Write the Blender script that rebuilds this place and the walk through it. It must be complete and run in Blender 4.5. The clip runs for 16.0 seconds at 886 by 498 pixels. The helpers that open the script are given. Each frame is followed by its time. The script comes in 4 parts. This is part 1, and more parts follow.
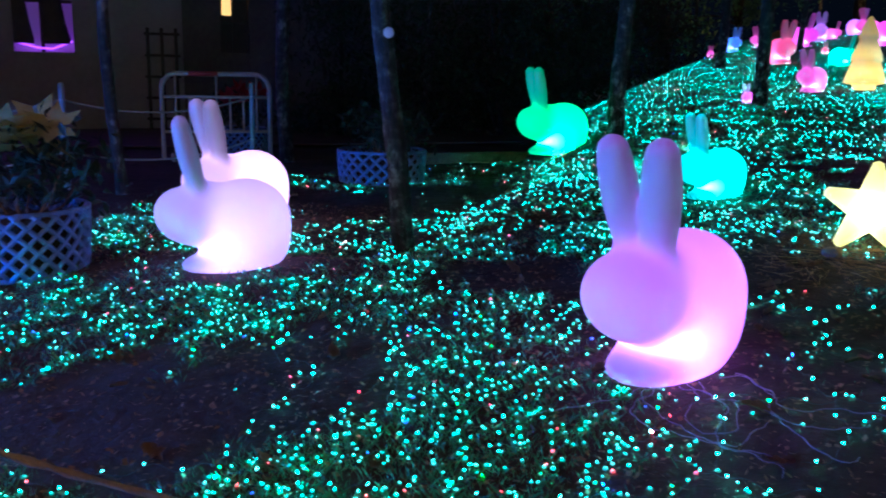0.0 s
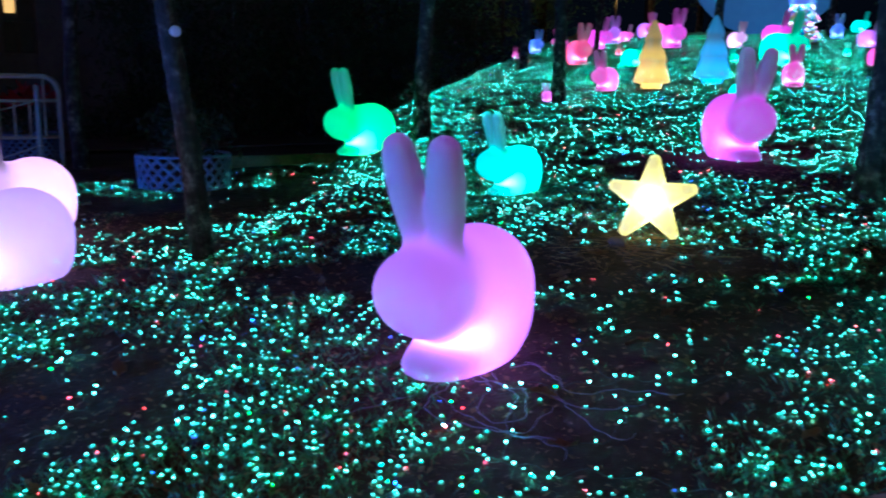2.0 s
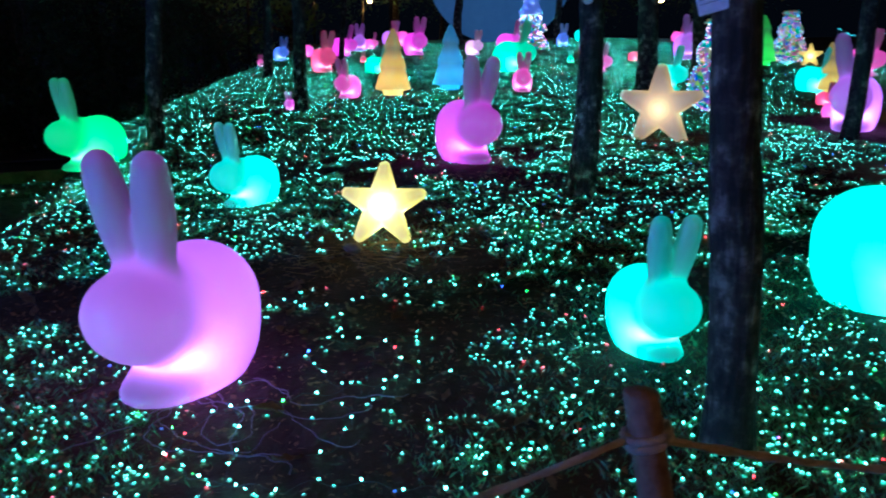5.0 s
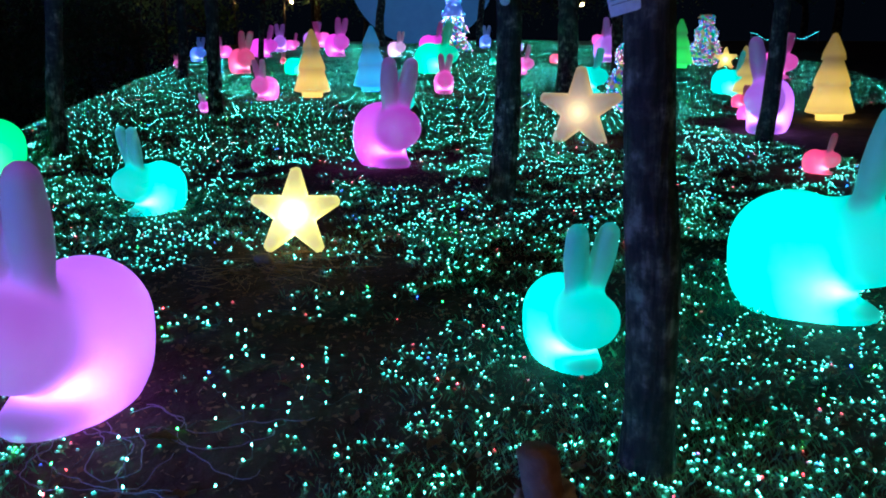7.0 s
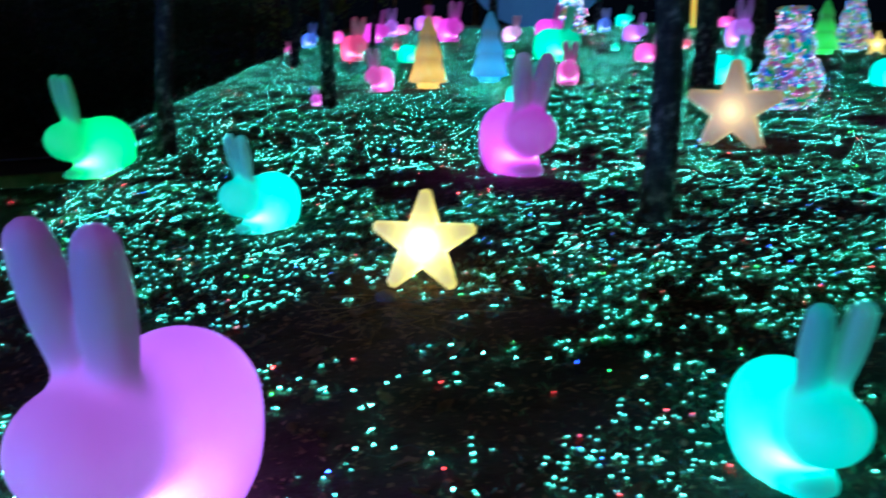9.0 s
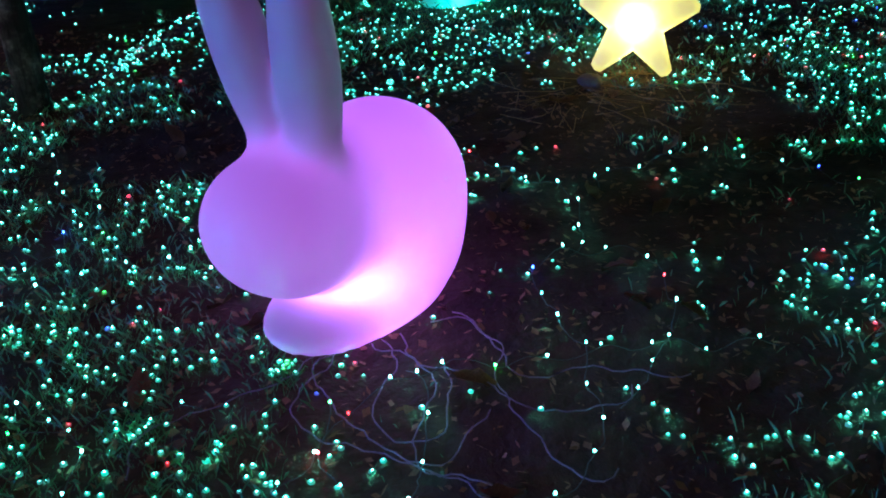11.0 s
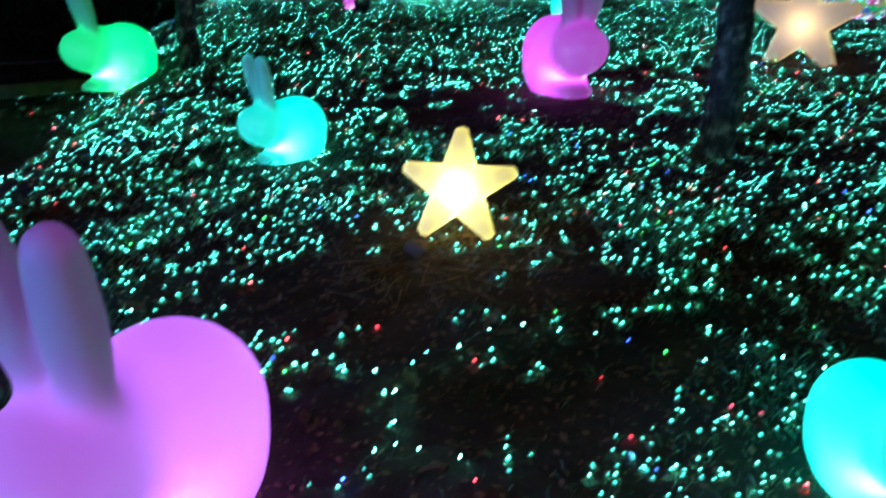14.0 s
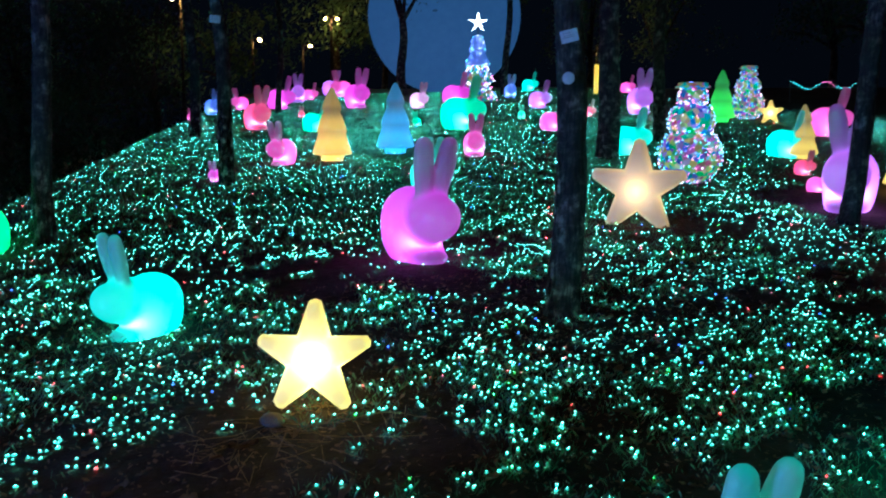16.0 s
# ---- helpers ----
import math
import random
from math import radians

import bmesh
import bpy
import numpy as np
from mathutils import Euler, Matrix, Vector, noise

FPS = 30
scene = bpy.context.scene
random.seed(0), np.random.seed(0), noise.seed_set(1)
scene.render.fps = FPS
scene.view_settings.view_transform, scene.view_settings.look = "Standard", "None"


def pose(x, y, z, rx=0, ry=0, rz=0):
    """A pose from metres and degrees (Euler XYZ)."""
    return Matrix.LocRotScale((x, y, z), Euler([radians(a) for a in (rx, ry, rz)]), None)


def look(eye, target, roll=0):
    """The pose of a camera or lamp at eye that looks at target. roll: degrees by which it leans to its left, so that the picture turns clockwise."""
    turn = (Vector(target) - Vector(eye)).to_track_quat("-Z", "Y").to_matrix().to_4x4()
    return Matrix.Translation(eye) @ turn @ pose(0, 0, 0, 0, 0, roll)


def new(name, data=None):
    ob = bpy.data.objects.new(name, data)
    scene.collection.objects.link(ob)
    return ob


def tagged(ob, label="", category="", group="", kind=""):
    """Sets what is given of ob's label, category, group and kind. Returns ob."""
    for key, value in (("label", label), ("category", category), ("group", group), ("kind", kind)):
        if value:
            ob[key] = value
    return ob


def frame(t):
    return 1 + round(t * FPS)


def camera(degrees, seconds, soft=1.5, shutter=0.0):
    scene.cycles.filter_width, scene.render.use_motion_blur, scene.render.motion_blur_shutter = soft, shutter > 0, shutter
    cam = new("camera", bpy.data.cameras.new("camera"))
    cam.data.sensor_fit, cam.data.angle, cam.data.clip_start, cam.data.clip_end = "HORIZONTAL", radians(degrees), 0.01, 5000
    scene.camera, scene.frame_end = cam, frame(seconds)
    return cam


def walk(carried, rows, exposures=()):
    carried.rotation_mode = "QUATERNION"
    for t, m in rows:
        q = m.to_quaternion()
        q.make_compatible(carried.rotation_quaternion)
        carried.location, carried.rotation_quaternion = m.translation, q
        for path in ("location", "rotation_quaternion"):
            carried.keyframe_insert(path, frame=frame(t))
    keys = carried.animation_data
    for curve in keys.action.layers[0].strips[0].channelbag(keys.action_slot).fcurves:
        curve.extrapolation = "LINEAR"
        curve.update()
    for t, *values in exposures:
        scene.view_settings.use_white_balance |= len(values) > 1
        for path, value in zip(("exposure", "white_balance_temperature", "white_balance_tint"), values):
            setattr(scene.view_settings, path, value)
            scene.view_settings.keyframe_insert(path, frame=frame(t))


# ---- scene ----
PATH = [
    (0, (-0.069, -2.73, 0.973), (-0.463, -0.809, 0.578), 1.1),
    (0.5, (-0.04, -2.718, 0.968), (-0.365, -0.784, 0.575), 1.1),
    (1, (-0.009, -2.714, 0.969), (-0.236, -0.765, 0.58), 1.0),
    (1.5, (0.015, -2.711, 0.975), (-0.095, -0.752, 0.587), 1.0),
    (2, (0.038, -2.69, 0.967), (0.04, -0.728, 0.582), 0.9),
    (2.5, (0.067, -2.695, 0.971), (0.173, -0.735, 0.585), 0.8),
    (3, (0.09, -2.692, 0.973), (0.29, -0.739, 0.59), 0.8),
    (3.5, (0.108, -2.695, 0.983), (0.4, -0.753, 0.604), 0.6),
    (4, (0.125, -2.696, 0.983), (0.506, -0.768, 0.61), 0.5),
    (4.5, (0.148, -2.696, 0.98), (0.608, -0.784, 0.612), 0.4),
    (5, (0.178, -2.701, 0.981), (0.709, -0.807, 0.616), 0.3),
    (7.3, (0.28, -2.513, 0.989), (0.971, -0.671, 0.628), 0.4),
    (7.5, (0.268, -2.416, 0.995), (0.95, -0.571, 0.631), 0.4),
    (8, (0.257, -2.198, 1.073), (0.917, -0.347, 0.699), 0.6),
    (8.5, (0.277, -2.039, 1.112), (0.891, -0.173, 0.733), 0.5),
    (9, (0.306, -1.873, 1.097), (0.77, 0.03, 0.694), 0.4),
    (9.5, (0.256, -1.777, 1.043), (0.554, 0.134, 0.531), 0.7),
    (10, (0.226, -1.738, 0.982), (0.381, 0.139, 0.307), 0.1),
    (10.2, (0.206, -1.707, 0.97), (0.327, 0.147, 0.23), 0.2),
    (12.3, (0.264, -1.491, 1.07), (0.334, 0.303, 0.187), 0.3),
    (12.5, (0.269, -1.479, 1.086), (0.368, 0.317, 0.213), 0.6),
    (13, (0.326, -1.475, 1.119), (0.475, 0.347, 0.309), 0.2),
    (13.5, (0.379, -1.51, 1.158), (0.614, 0.338, 0.431), 0.0),
    (14, (0.398, -1.497, 1.205), (0.768, 0.363, 0.572), 0.8),
    (14.5, (0.422, -1.541, 1.236), (0.896, 0.332, 0.72), 0.4),
    (15, (0.434, -1.556, 1.241), (0.997, 0.32, 0.836), 0.3),
    (15.5, (0.458, -1.59, 1.256), (1.074, 0.286, 0.934), 0.3),
    (16, (0.462, -1.603, 1.259), (1.119, 0.266, 0.984), 0.3),
]
cam = camera(53.8, 16.0, soft=1.9, shutter=0.8)
walk(cam, [(t, look(eye, target, roll)) for t, eye, target, roll in PATH],
     exposures=[(0, 0.74, 5250, 2), (1.5, 0.52, 5400, 3), (3.0, 0.25, 5900, 6), (5.0, 0.1, 5950, 6), (9.0, 0.05, 6000, 7), (10.0, 0.05, 6050, 6), (13.0, 0.32, 6350, 2), (14.5, 0.2, 6150, 8), (16.0, 0.32, 6100, 6)])

# ---- light: a dark, faintly blue city night ----
world = bpy.data.worlds.new("night")
scene.world = world
world.use_nodes = True
wbg = world.node_tree.nodes["Background"]
wbg.inputs["Color"].default_value = (0.16, 0.30, 0.62, 1)
wbg.inputs["Strength"].default_value = 0.005


# ---- shape of the land ----
def smin(a, b, k):
    h = max(0.0, min(1.0, 0.5 + 0.5 * (b - a) / k))
    return b * (1 - h) + a * h - k * h * (1 - h)


def land(x, y):
    """Height of the ground: a gentle hill that falls off to a level strip in the west and flattens far off."""
    z = 0.045 * x + 0.09 * y
    foot = -1.1 - 0.11 * min(1.0, max(0.0, y - 6)) + max(0.0, y - 7) * 0.14
    flank = 0.03 + (0.5 + 0.2 * min(2.0, max(0.0, y - 5))) * max(0.0, x - foot)
    if y < 1.5:
        flank += (1.5 - y) * 0.6
    if y > -1:
        z = smin(z, flank, 0.12)
    return smin(max(z, -1.2), 2.5, 0.2)


# ---- materials ----
def material(name):
    m = bpy.data.materials.new(name)
    m.use_nodes = True
    nt = m.node_tree
    return m, nt, nt.nodes["Principled BSDF"]


def link(nt, a, b):
    nt.links.new(a, b)


def noise_tex(nt, scale, detail=4.0, rough=0.6, coord="Object"):
    tc = nt.nodes.new("ShaderNodeTexCoord")
    n = nt.nodes.new("ShaderNodeTexNoise")
    n.inputs["Scale"].default_value = scale
    n.inputs["Detail"].default_value = detail
    n.inputs["Roughness"].default_value = rough
    link(nt, tc.outputs[coord], n.inputs["Vector"])
    return n.outputs["Fac"]


def ramp(nt, fac, stops):
    r = nt.nodes.new("ShaderNodeValToRGB")
    els = r.color_ramp.elements
    while len(els) < len(stops):
        els.new(0.5)
    for e, (p, c) in zip(els, stops):
        e.position, e.color = p, (*c, 1)
    link(nt, fac, r.inputs["Fac"])
    return r.outputs["Color"]


def bump(nt, p, fac, strength, distance):
    b = nt.nodes.new("ShaderNodeBump")
    b.inputs["Strength"].default_value = strength
    b.inputs["Distance"].default_value = distance
    link(nt, fac, b.inputs["Height"])
    link(nt, b.outputs["Normal"], p.inputs["Normal"])


def grainy(name, a, b, scale, rough=0.7, relief=0.4, depth=0.01, metal=0.0, coord="Object"):
    """A surface that varies between two colours at two scales, with fine relief."""
    m, nt, p = material(name)
    big = noise_tex(nt, scale, 3, 0.5, coord)
    fine = noise_tex(nt, scale * 9, 5, 0.65, coord)
    mixf = nt.nodes.new("ShaderNodeMath")
    mixf.operation = "MULTIPLY_ADD"
    link(nt, fine, mixf.inputs[0])
    mixf.inputs[1].default_value = 0.5
    half = nt.nodes.new("ShaderNodeMath")
    half.operation = "MULTIPLY"
    link(nt, big, half.inputs[0])
    half.inputs[1].default_value = 0.5
    link(nt, half.outputs[0], mixf.inputs[2])
    link(nt, ramp(nt, mixf.outputs[0], [(0.32, a), (0.68, b)]), p.inputs["Base Color"])
    p.inputs["Roughness"].default_value = rough
    p.inputs["Metallic"].default_value = metal
    bump(nt, p, fine, relief, depth)
    return m


def glowing(name, colour, strength, sampling="AUTO"):
    m, nt, p = material(name)
    p.inputs["Base Color"].default_value = (0.7, 0.7, 0.7, 1)
    p.inputs["Emission Color"].default_value = (*colour, 1)
    p.inputs["Emission Strength"].default_value = strength
    m.cycles.emission_sampling = sampling
    return m


def led(name, colour, low, high, single=False):
    """A tiny bulb; bulbs of one mesh differ in brightness, most of them dim."""
    m, nt, p = material(name)
    p.inputs["Base Color"].default_value = (0.5, 0.5, 0.5, 1)
    p.inputs["Emission Color"].default_value = (*colour, 1)
    g = nt.nodes.new("ShaderNodeObjectInfo" if single else "ShaderNodeNewGeometry")
    w = nt.nodes.new("ShaderNodeMath")
    w.operation = "POWER"
    link(nt, g.outputs["Random" if single else "Random Per Island"], w.inputs[0])
    w.inputs[1].default_value = 2.4
    r = nt.nodes.new("ShaderNodeMapRange")
    r.inputs["To Min"].default_value = low
    r.inputs["To Max"].default_value = high
    link(nt, w.outputs[0], r.inputs["Value"])
    link(nt, r.outputs["Result"], p.inputs["Emission Strength"])
    return m


def lamp_shell(name, colour, power, bulb, base=0.02, soft=0.06, second=None, shade_edge=None, body=0.42):
    """Milky plastic whose glow is painted into its emission; no bulb stands inside. Each spot emits by its distance
    and slant from an imagined bulb at the local point given, plus an even base."""
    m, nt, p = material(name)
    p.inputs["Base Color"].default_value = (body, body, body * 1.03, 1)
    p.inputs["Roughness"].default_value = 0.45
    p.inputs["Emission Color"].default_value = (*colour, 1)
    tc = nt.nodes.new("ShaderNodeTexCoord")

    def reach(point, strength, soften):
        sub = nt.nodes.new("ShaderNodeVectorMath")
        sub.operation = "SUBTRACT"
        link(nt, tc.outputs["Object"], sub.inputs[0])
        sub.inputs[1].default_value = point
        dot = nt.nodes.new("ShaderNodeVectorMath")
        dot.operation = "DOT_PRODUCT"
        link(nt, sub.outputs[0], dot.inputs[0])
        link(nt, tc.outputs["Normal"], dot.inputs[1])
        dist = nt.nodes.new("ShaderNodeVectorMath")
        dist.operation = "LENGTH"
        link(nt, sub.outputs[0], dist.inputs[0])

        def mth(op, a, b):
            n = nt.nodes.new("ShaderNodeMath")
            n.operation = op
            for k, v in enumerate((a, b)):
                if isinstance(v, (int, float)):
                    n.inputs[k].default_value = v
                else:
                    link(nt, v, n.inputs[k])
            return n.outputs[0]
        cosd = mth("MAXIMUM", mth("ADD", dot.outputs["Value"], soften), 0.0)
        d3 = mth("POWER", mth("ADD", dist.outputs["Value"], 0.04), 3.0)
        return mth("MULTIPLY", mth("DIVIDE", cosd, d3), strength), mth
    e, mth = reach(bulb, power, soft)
    if shade_edge:
        # shade painted on the toe: its emission fades towards the tip
        toe_shade = nt.nodes.new("ShaderNodeMapRange")
        toe_shade.interpolation_type = "SMOOTHSTEP"
        toe_shade.inputs["From Min"].default_value = 0.16
        toe_shade.inputs["From Max"].default_value = 0.34
        toe_shade.inputs["To Min"].default_value = 1.0
        toe_shade.inputs["To Max"].default_value = 0.22
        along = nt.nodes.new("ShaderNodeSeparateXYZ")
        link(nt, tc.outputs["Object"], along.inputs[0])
        link(nt, along.outputs["X"], toe_shade.inputs["Value"])
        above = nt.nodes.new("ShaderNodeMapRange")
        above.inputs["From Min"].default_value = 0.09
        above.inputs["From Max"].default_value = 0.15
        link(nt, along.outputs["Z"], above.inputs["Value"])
        e = mth("MULTIPLY", e, mth("MAXIMUM", toe_shade.outputs["Result"], above.outputs["Result"]))
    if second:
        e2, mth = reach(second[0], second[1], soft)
        if shade_edge:
            # shade painted on the lower head, as if a throat lip blocked the light
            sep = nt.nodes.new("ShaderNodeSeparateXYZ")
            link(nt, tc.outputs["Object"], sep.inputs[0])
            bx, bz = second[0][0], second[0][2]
            run = mth("MAXIMUM", mth("SUBTRACT", sep.outputs["X"], bx), shade_edge[0] - bx)
            rise = mth("DIVIDE", mth("MULTIPLY", mth("SUBTRACT", sep.outputs["Z"], bz), shade_edge[0] - bx), run)
            chin_shade = nt.nodes.new("ShaderNodeMapRange")
            chin_shade.interpolation_type = "SMOOTHSTEP"
            chin_shade.inputs["From Min"].default_value = shade_edge[1] - bz
            chin_shade.inputs["From Max"].default_value = shade_edge[2] - bz
            chin_shade.inputs["To Min"].default_value = 0.62
            link(nt, rise, chin_shade.inputs["Value"])
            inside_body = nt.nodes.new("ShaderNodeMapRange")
            inside_body.inputs["From Min"].default_value = shade_edge[0] - 0.04
            inside_body.inputs["From Max"].default_value = shade_edge[0] + 0.06
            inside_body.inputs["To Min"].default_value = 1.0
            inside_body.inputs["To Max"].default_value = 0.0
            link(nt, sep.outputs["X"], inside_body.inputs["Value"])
            # the ears are painted dimmer, as if narrow roots let little light up
            ear_shade = nt.nodes.new("ShaderNodeMapRange")
            ear_shade.interpolation_type = "SMOOTHSTEP"
            ear_shade.inputs["From Min"].default_value = 0.40
            ear_shade.inputs["From Max"].default_value = 0.60
            ear_shade.inputs["To Min"].default_value = 1.0
            ear_shade.inputs["To Max"].default_value = 0.30
            link(nt, sep.outputs["Z"], ear_shade.inputs["Value"])
            e2 = mth("MULTIPLY", mth("MULTIPLY", e2, ear_shade.outputs["Result"]), mth("MAXIMUM", chin_shade.outputs["Result"], inside_body.outputs["Result"]))
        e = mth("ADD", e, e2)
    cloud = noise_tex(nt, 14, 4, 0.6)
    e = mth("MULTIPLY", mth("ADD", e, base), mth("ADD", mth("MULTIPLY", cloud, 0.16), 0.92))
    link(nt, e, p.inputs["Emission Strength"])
    # the strongest emission is painted whiter, like a bulb's hot core behind the shell
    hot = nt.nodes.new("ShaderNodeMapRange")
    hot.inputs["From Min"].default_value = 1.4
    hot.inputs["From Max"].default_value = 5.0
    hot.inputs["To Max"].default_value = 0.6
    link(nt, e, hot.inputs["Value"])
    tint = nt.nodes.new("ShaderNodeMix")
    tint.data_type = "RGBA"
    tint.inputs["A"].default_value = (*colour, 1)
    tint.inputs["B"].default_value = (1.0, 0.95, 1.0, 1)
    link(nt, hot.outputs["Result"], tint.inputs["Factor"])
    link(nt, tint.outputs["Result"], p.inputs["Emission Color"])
    scuff = noise_tex(nt, 60, 6, 0.7)
    bump(nt, p, scuff, 0.08, 0.002)
    return m


soil = grainy("soil", (0.018, 0.012, 0.008), (0.10, 0.066, 0.043), 1.3, 0.95, 0.9, 0.03)


def bark_material():
    """Smooth dark bark with paler flaking patches and fine upright fissures."""
    m, nt, p = material("bark")
    patches = noise_tex(nt, 11, 5, 0.62)
    base = ramp(nt, patches, [(0.44, (0.018, 0.016, 0.013)), (0.54, (0.055, 0.050, 0.042)), (0.64, (0.19, 0.18, 0.155))])
    tc = nt.nodes.new("ShaderNodeTexCoord")
    mp = nt.nodes.new("ShaderNodeMapping")
    mp.inputs["Scale"].default_value = (60, 60, 9)
    link(nt, tc.outputs["Object"], mp.inputs["Vector"])
    cr = nt.nodes.new("ShaderNodeTexNoise")
    cr.inputs["Scale"].default_value = 1.0
    cr.inputs["Detail"].default_value = 5
    link(nt, mp.outputs["Vector"], cr.inputs["Vector"])
    mx = nt.nodes.new("ShaderNodeMix")
    mx.data_type, mx.blend_type = "RGBA", "MULTIPLY"
    mx.inputs["Factor"].default_value = 1.0
    link(nt, base, mx.inputs["A"])
    link(nt, ramp(nt, cr.outputs["Fac"], [(0.38, (0.35, 0.35, 0.35)), (0.55, (1, 1, 1))]), mx.inputs["B"])
    link(nt, mx.outputs["Result"], p.inputs["Base Color"])
    p.inputs["Roughness"].default_value = 0.85
    bump(nt, p, cr.outputs["Fac"], 0.9, 0.012)
    return m


bark = bark_material()
leafgreen = grainy("grass_green", (0.06, 0.17, 0.075), (0.15, 0.33, 0.155), 3, 0.6, 0.1, 0.002)
tuftgreen = grainy("tuft_green", (0.03, 0.09, 0.035), (0.09, 0.20, 0.085), 3, 0.7, 0.1, 0.002)
hedgegreen = grainy("hedge_green", (0.006, 0.014, 0.006), (0.03, 0.06, 0.02), 2, 0.7, 0.1, 0.002)
dryleaf = grainy("dry_leaf", (0.15, 0.075, 0.035), (0.36, 0.21, 0.11), 20, 0.75, 0.3, 0.002)
ropemat = grainy("rope_fibre", (0.22, 0.17, 0.11), (0.45, 0.38, 0.27), 30, 0.9, 0.6, 0.003)
postwood = grainy("post_wood", (0.12, 0.07, 0.04), (0.30, 0.19, 0.11), 8, 0.8, 0.5, 0.004)
wiremat = grainy("wire_sheath", (0.03, 0.04, 0.035), (0.08, 0.10, 0.09), 20, 0.5, 0.1, 0.001)
GLOW = dict(
    pinkviolet=(0.58, 0.15, 1.0), lavender=(0.55, 0.33, 1.0), paleviolet=(0.9, 0.5, 1.0), green=(0.02, 1.0, 0.25), cyan=(0.012, 1.0, 0.80),
    salmon=(1.0, 0.08, 0.28), pink=(1.0, 0.10, 0.62), magenta=(0.9, 0.05, 0.80), violet=(0.55, 0.16, 1.0),
    blue=(0.08, 0.22, 1.0), teal=(0.0, 0.9, 0.5), red=(1.0, 0.06, 0.22), orchid=(0.72, 0.07, 0.85))


# ---- mesh helpers ----
def obj(name, bm, mat, smooth=True):
    me = bpy.data.meshes.new(name)
    bm.normal_update()
    bm.to_mesh(me)
    bm.free()
    if smooth:
        for f in me.polygons:
            f.use_smooth = True
    if mat:
        me.materials.append(mat)
    return new(name, me)


def part(name, bm, mat, parent, label="", smooth=True):
    ob = obj(name, bm, mat, smooth)
    ob.parent = parent
    if label:
        ob["label"] = label
    return ob


def pymesh(name, verts, faces, mat, smooth=False):
    me = bpy.data.meshes.new(name)
    me.from_pydata([tuple(v) for v in verts], [], faces)
    if smooth:
        for f in me.polygons:
            f.use_smooth = True
    if mat:
        me.materials.append(mat)
    me.update()
    return me


def box(bm, lo, hi, bevel=0.0):
    m = Matrix.Translation([(a + b) / 2 for a, b in zip(lo, hi)]) @ Matrix.Diagonal([(b - a) for a, b in zip(lo, hi)] + [1])
    r = bmesh.ops.create_cube(bm, size=1, matrix=m)
    if bevel:
        edges = {e for v in r["verts"] for e in v.link_edges}
        bmesh.ops.bevel(bm, geom=list(edges), offset=bevel, segments=2, affect="EDGES")


def tube(bm, pts, radii, sides=8, caps=True):
    """A tapered tube along points."""
    pts = [Vector(p) for p in pts]
    rings = []
    for i, p in enumerate(pts):
        d = (pts[min(i + 1, len(pts) - 1)] - pts[max(i - 1, 0)]).normalized()
        ref = Vector((1, 0, 0)) if abs(d.x) < 0.9 else Vector((0, 1, 0))
        u = d.cross(ref).normalized()
        v = d.cross(u)
        r = radii[i] if isinstance(radii, (list, tuple)) else radii
        rings.append([bm.verts.new(p + (u * math.cos(2 * math.pi * k / sides) + v * math.sin(2 * math.pi * k / sides)) * r) for k in range(sides)])
    for a, b in zip(rings, rings[1:]):
        for k in range(sides):
            bm.faces.new((a[k], a[(k + 1) % sides], b[(k + 1) % sides], b[k]))
    if caps:
        bm.faces.new(rings[0][::-1])
        bm.faces.new(rings[-1])


def lathe(bm, profile, sides=24, squash=1.0):
    rings = [[bm.verts.new((r * math.cos(2 * math.pi * k / sides), squash * r * math.sin(2 * math.pi * k / sides), z)) for k in range(sides)] for r, z in profile]
    for a, b in zip(rings, rings[1:]):
        for k in range(sides):
            bm.faces.new((a[k], a[(k + 1) % sides], b[(k + 1) % sides], b[k]))
    bm.faces.new(rings[0][::-1])
    bm.faces.new(rings[-1])


# ---- ground: one sheet to the horizon, fine near the walk ----
def axis(lo, hi, fine_lo, fine_hi, step):
    xs = list(np.arange(fine_lo, fine_hi + 1e-6, step))
    d, x = step, fine_hi
    while x < hi:
        d *= 1.35
        x += d
        xs.append(x)
    d, x = step, fine_lo
    while x > lo:
        d *= 1.35
        x -= d
        xs.insert(0, x)
    return xs


def rough(x, y):
    a = noise.noise(Vector((x * 0.9, y * 0.9, 3.0))) * 0.022 + noise.noise(Vector((x * 4, y * 4, 9.0))) * 0.010
    return a + noise.noise(Vector((x * 13, y * 13, 5.0))) * 0.006


gx, gy = axis(-400, 400, -4.0, 7.0, 0.055), axis(-300, 500, -2.8, 8.0, 0.055)
verts = [(x, y, land(x, y) + (rough(x, y) if abs(x) < 40 and abs(y) < 60 else 0)) for y in gy for x in gx]
nx = len(gx)
faces = [(j * nx + i, j * nx + i + 1, (j + 1) * nx + i + 1, (j + 1) * nx + i) for j in range(len(gy) - 1) for i in range(nx - 1)]
ground = new("ground", pymesh("ground", verts, faces, soil, True))
tagged(ground, "dark earth slope with sparse grass and leaf litter", "ground", kind="structure")


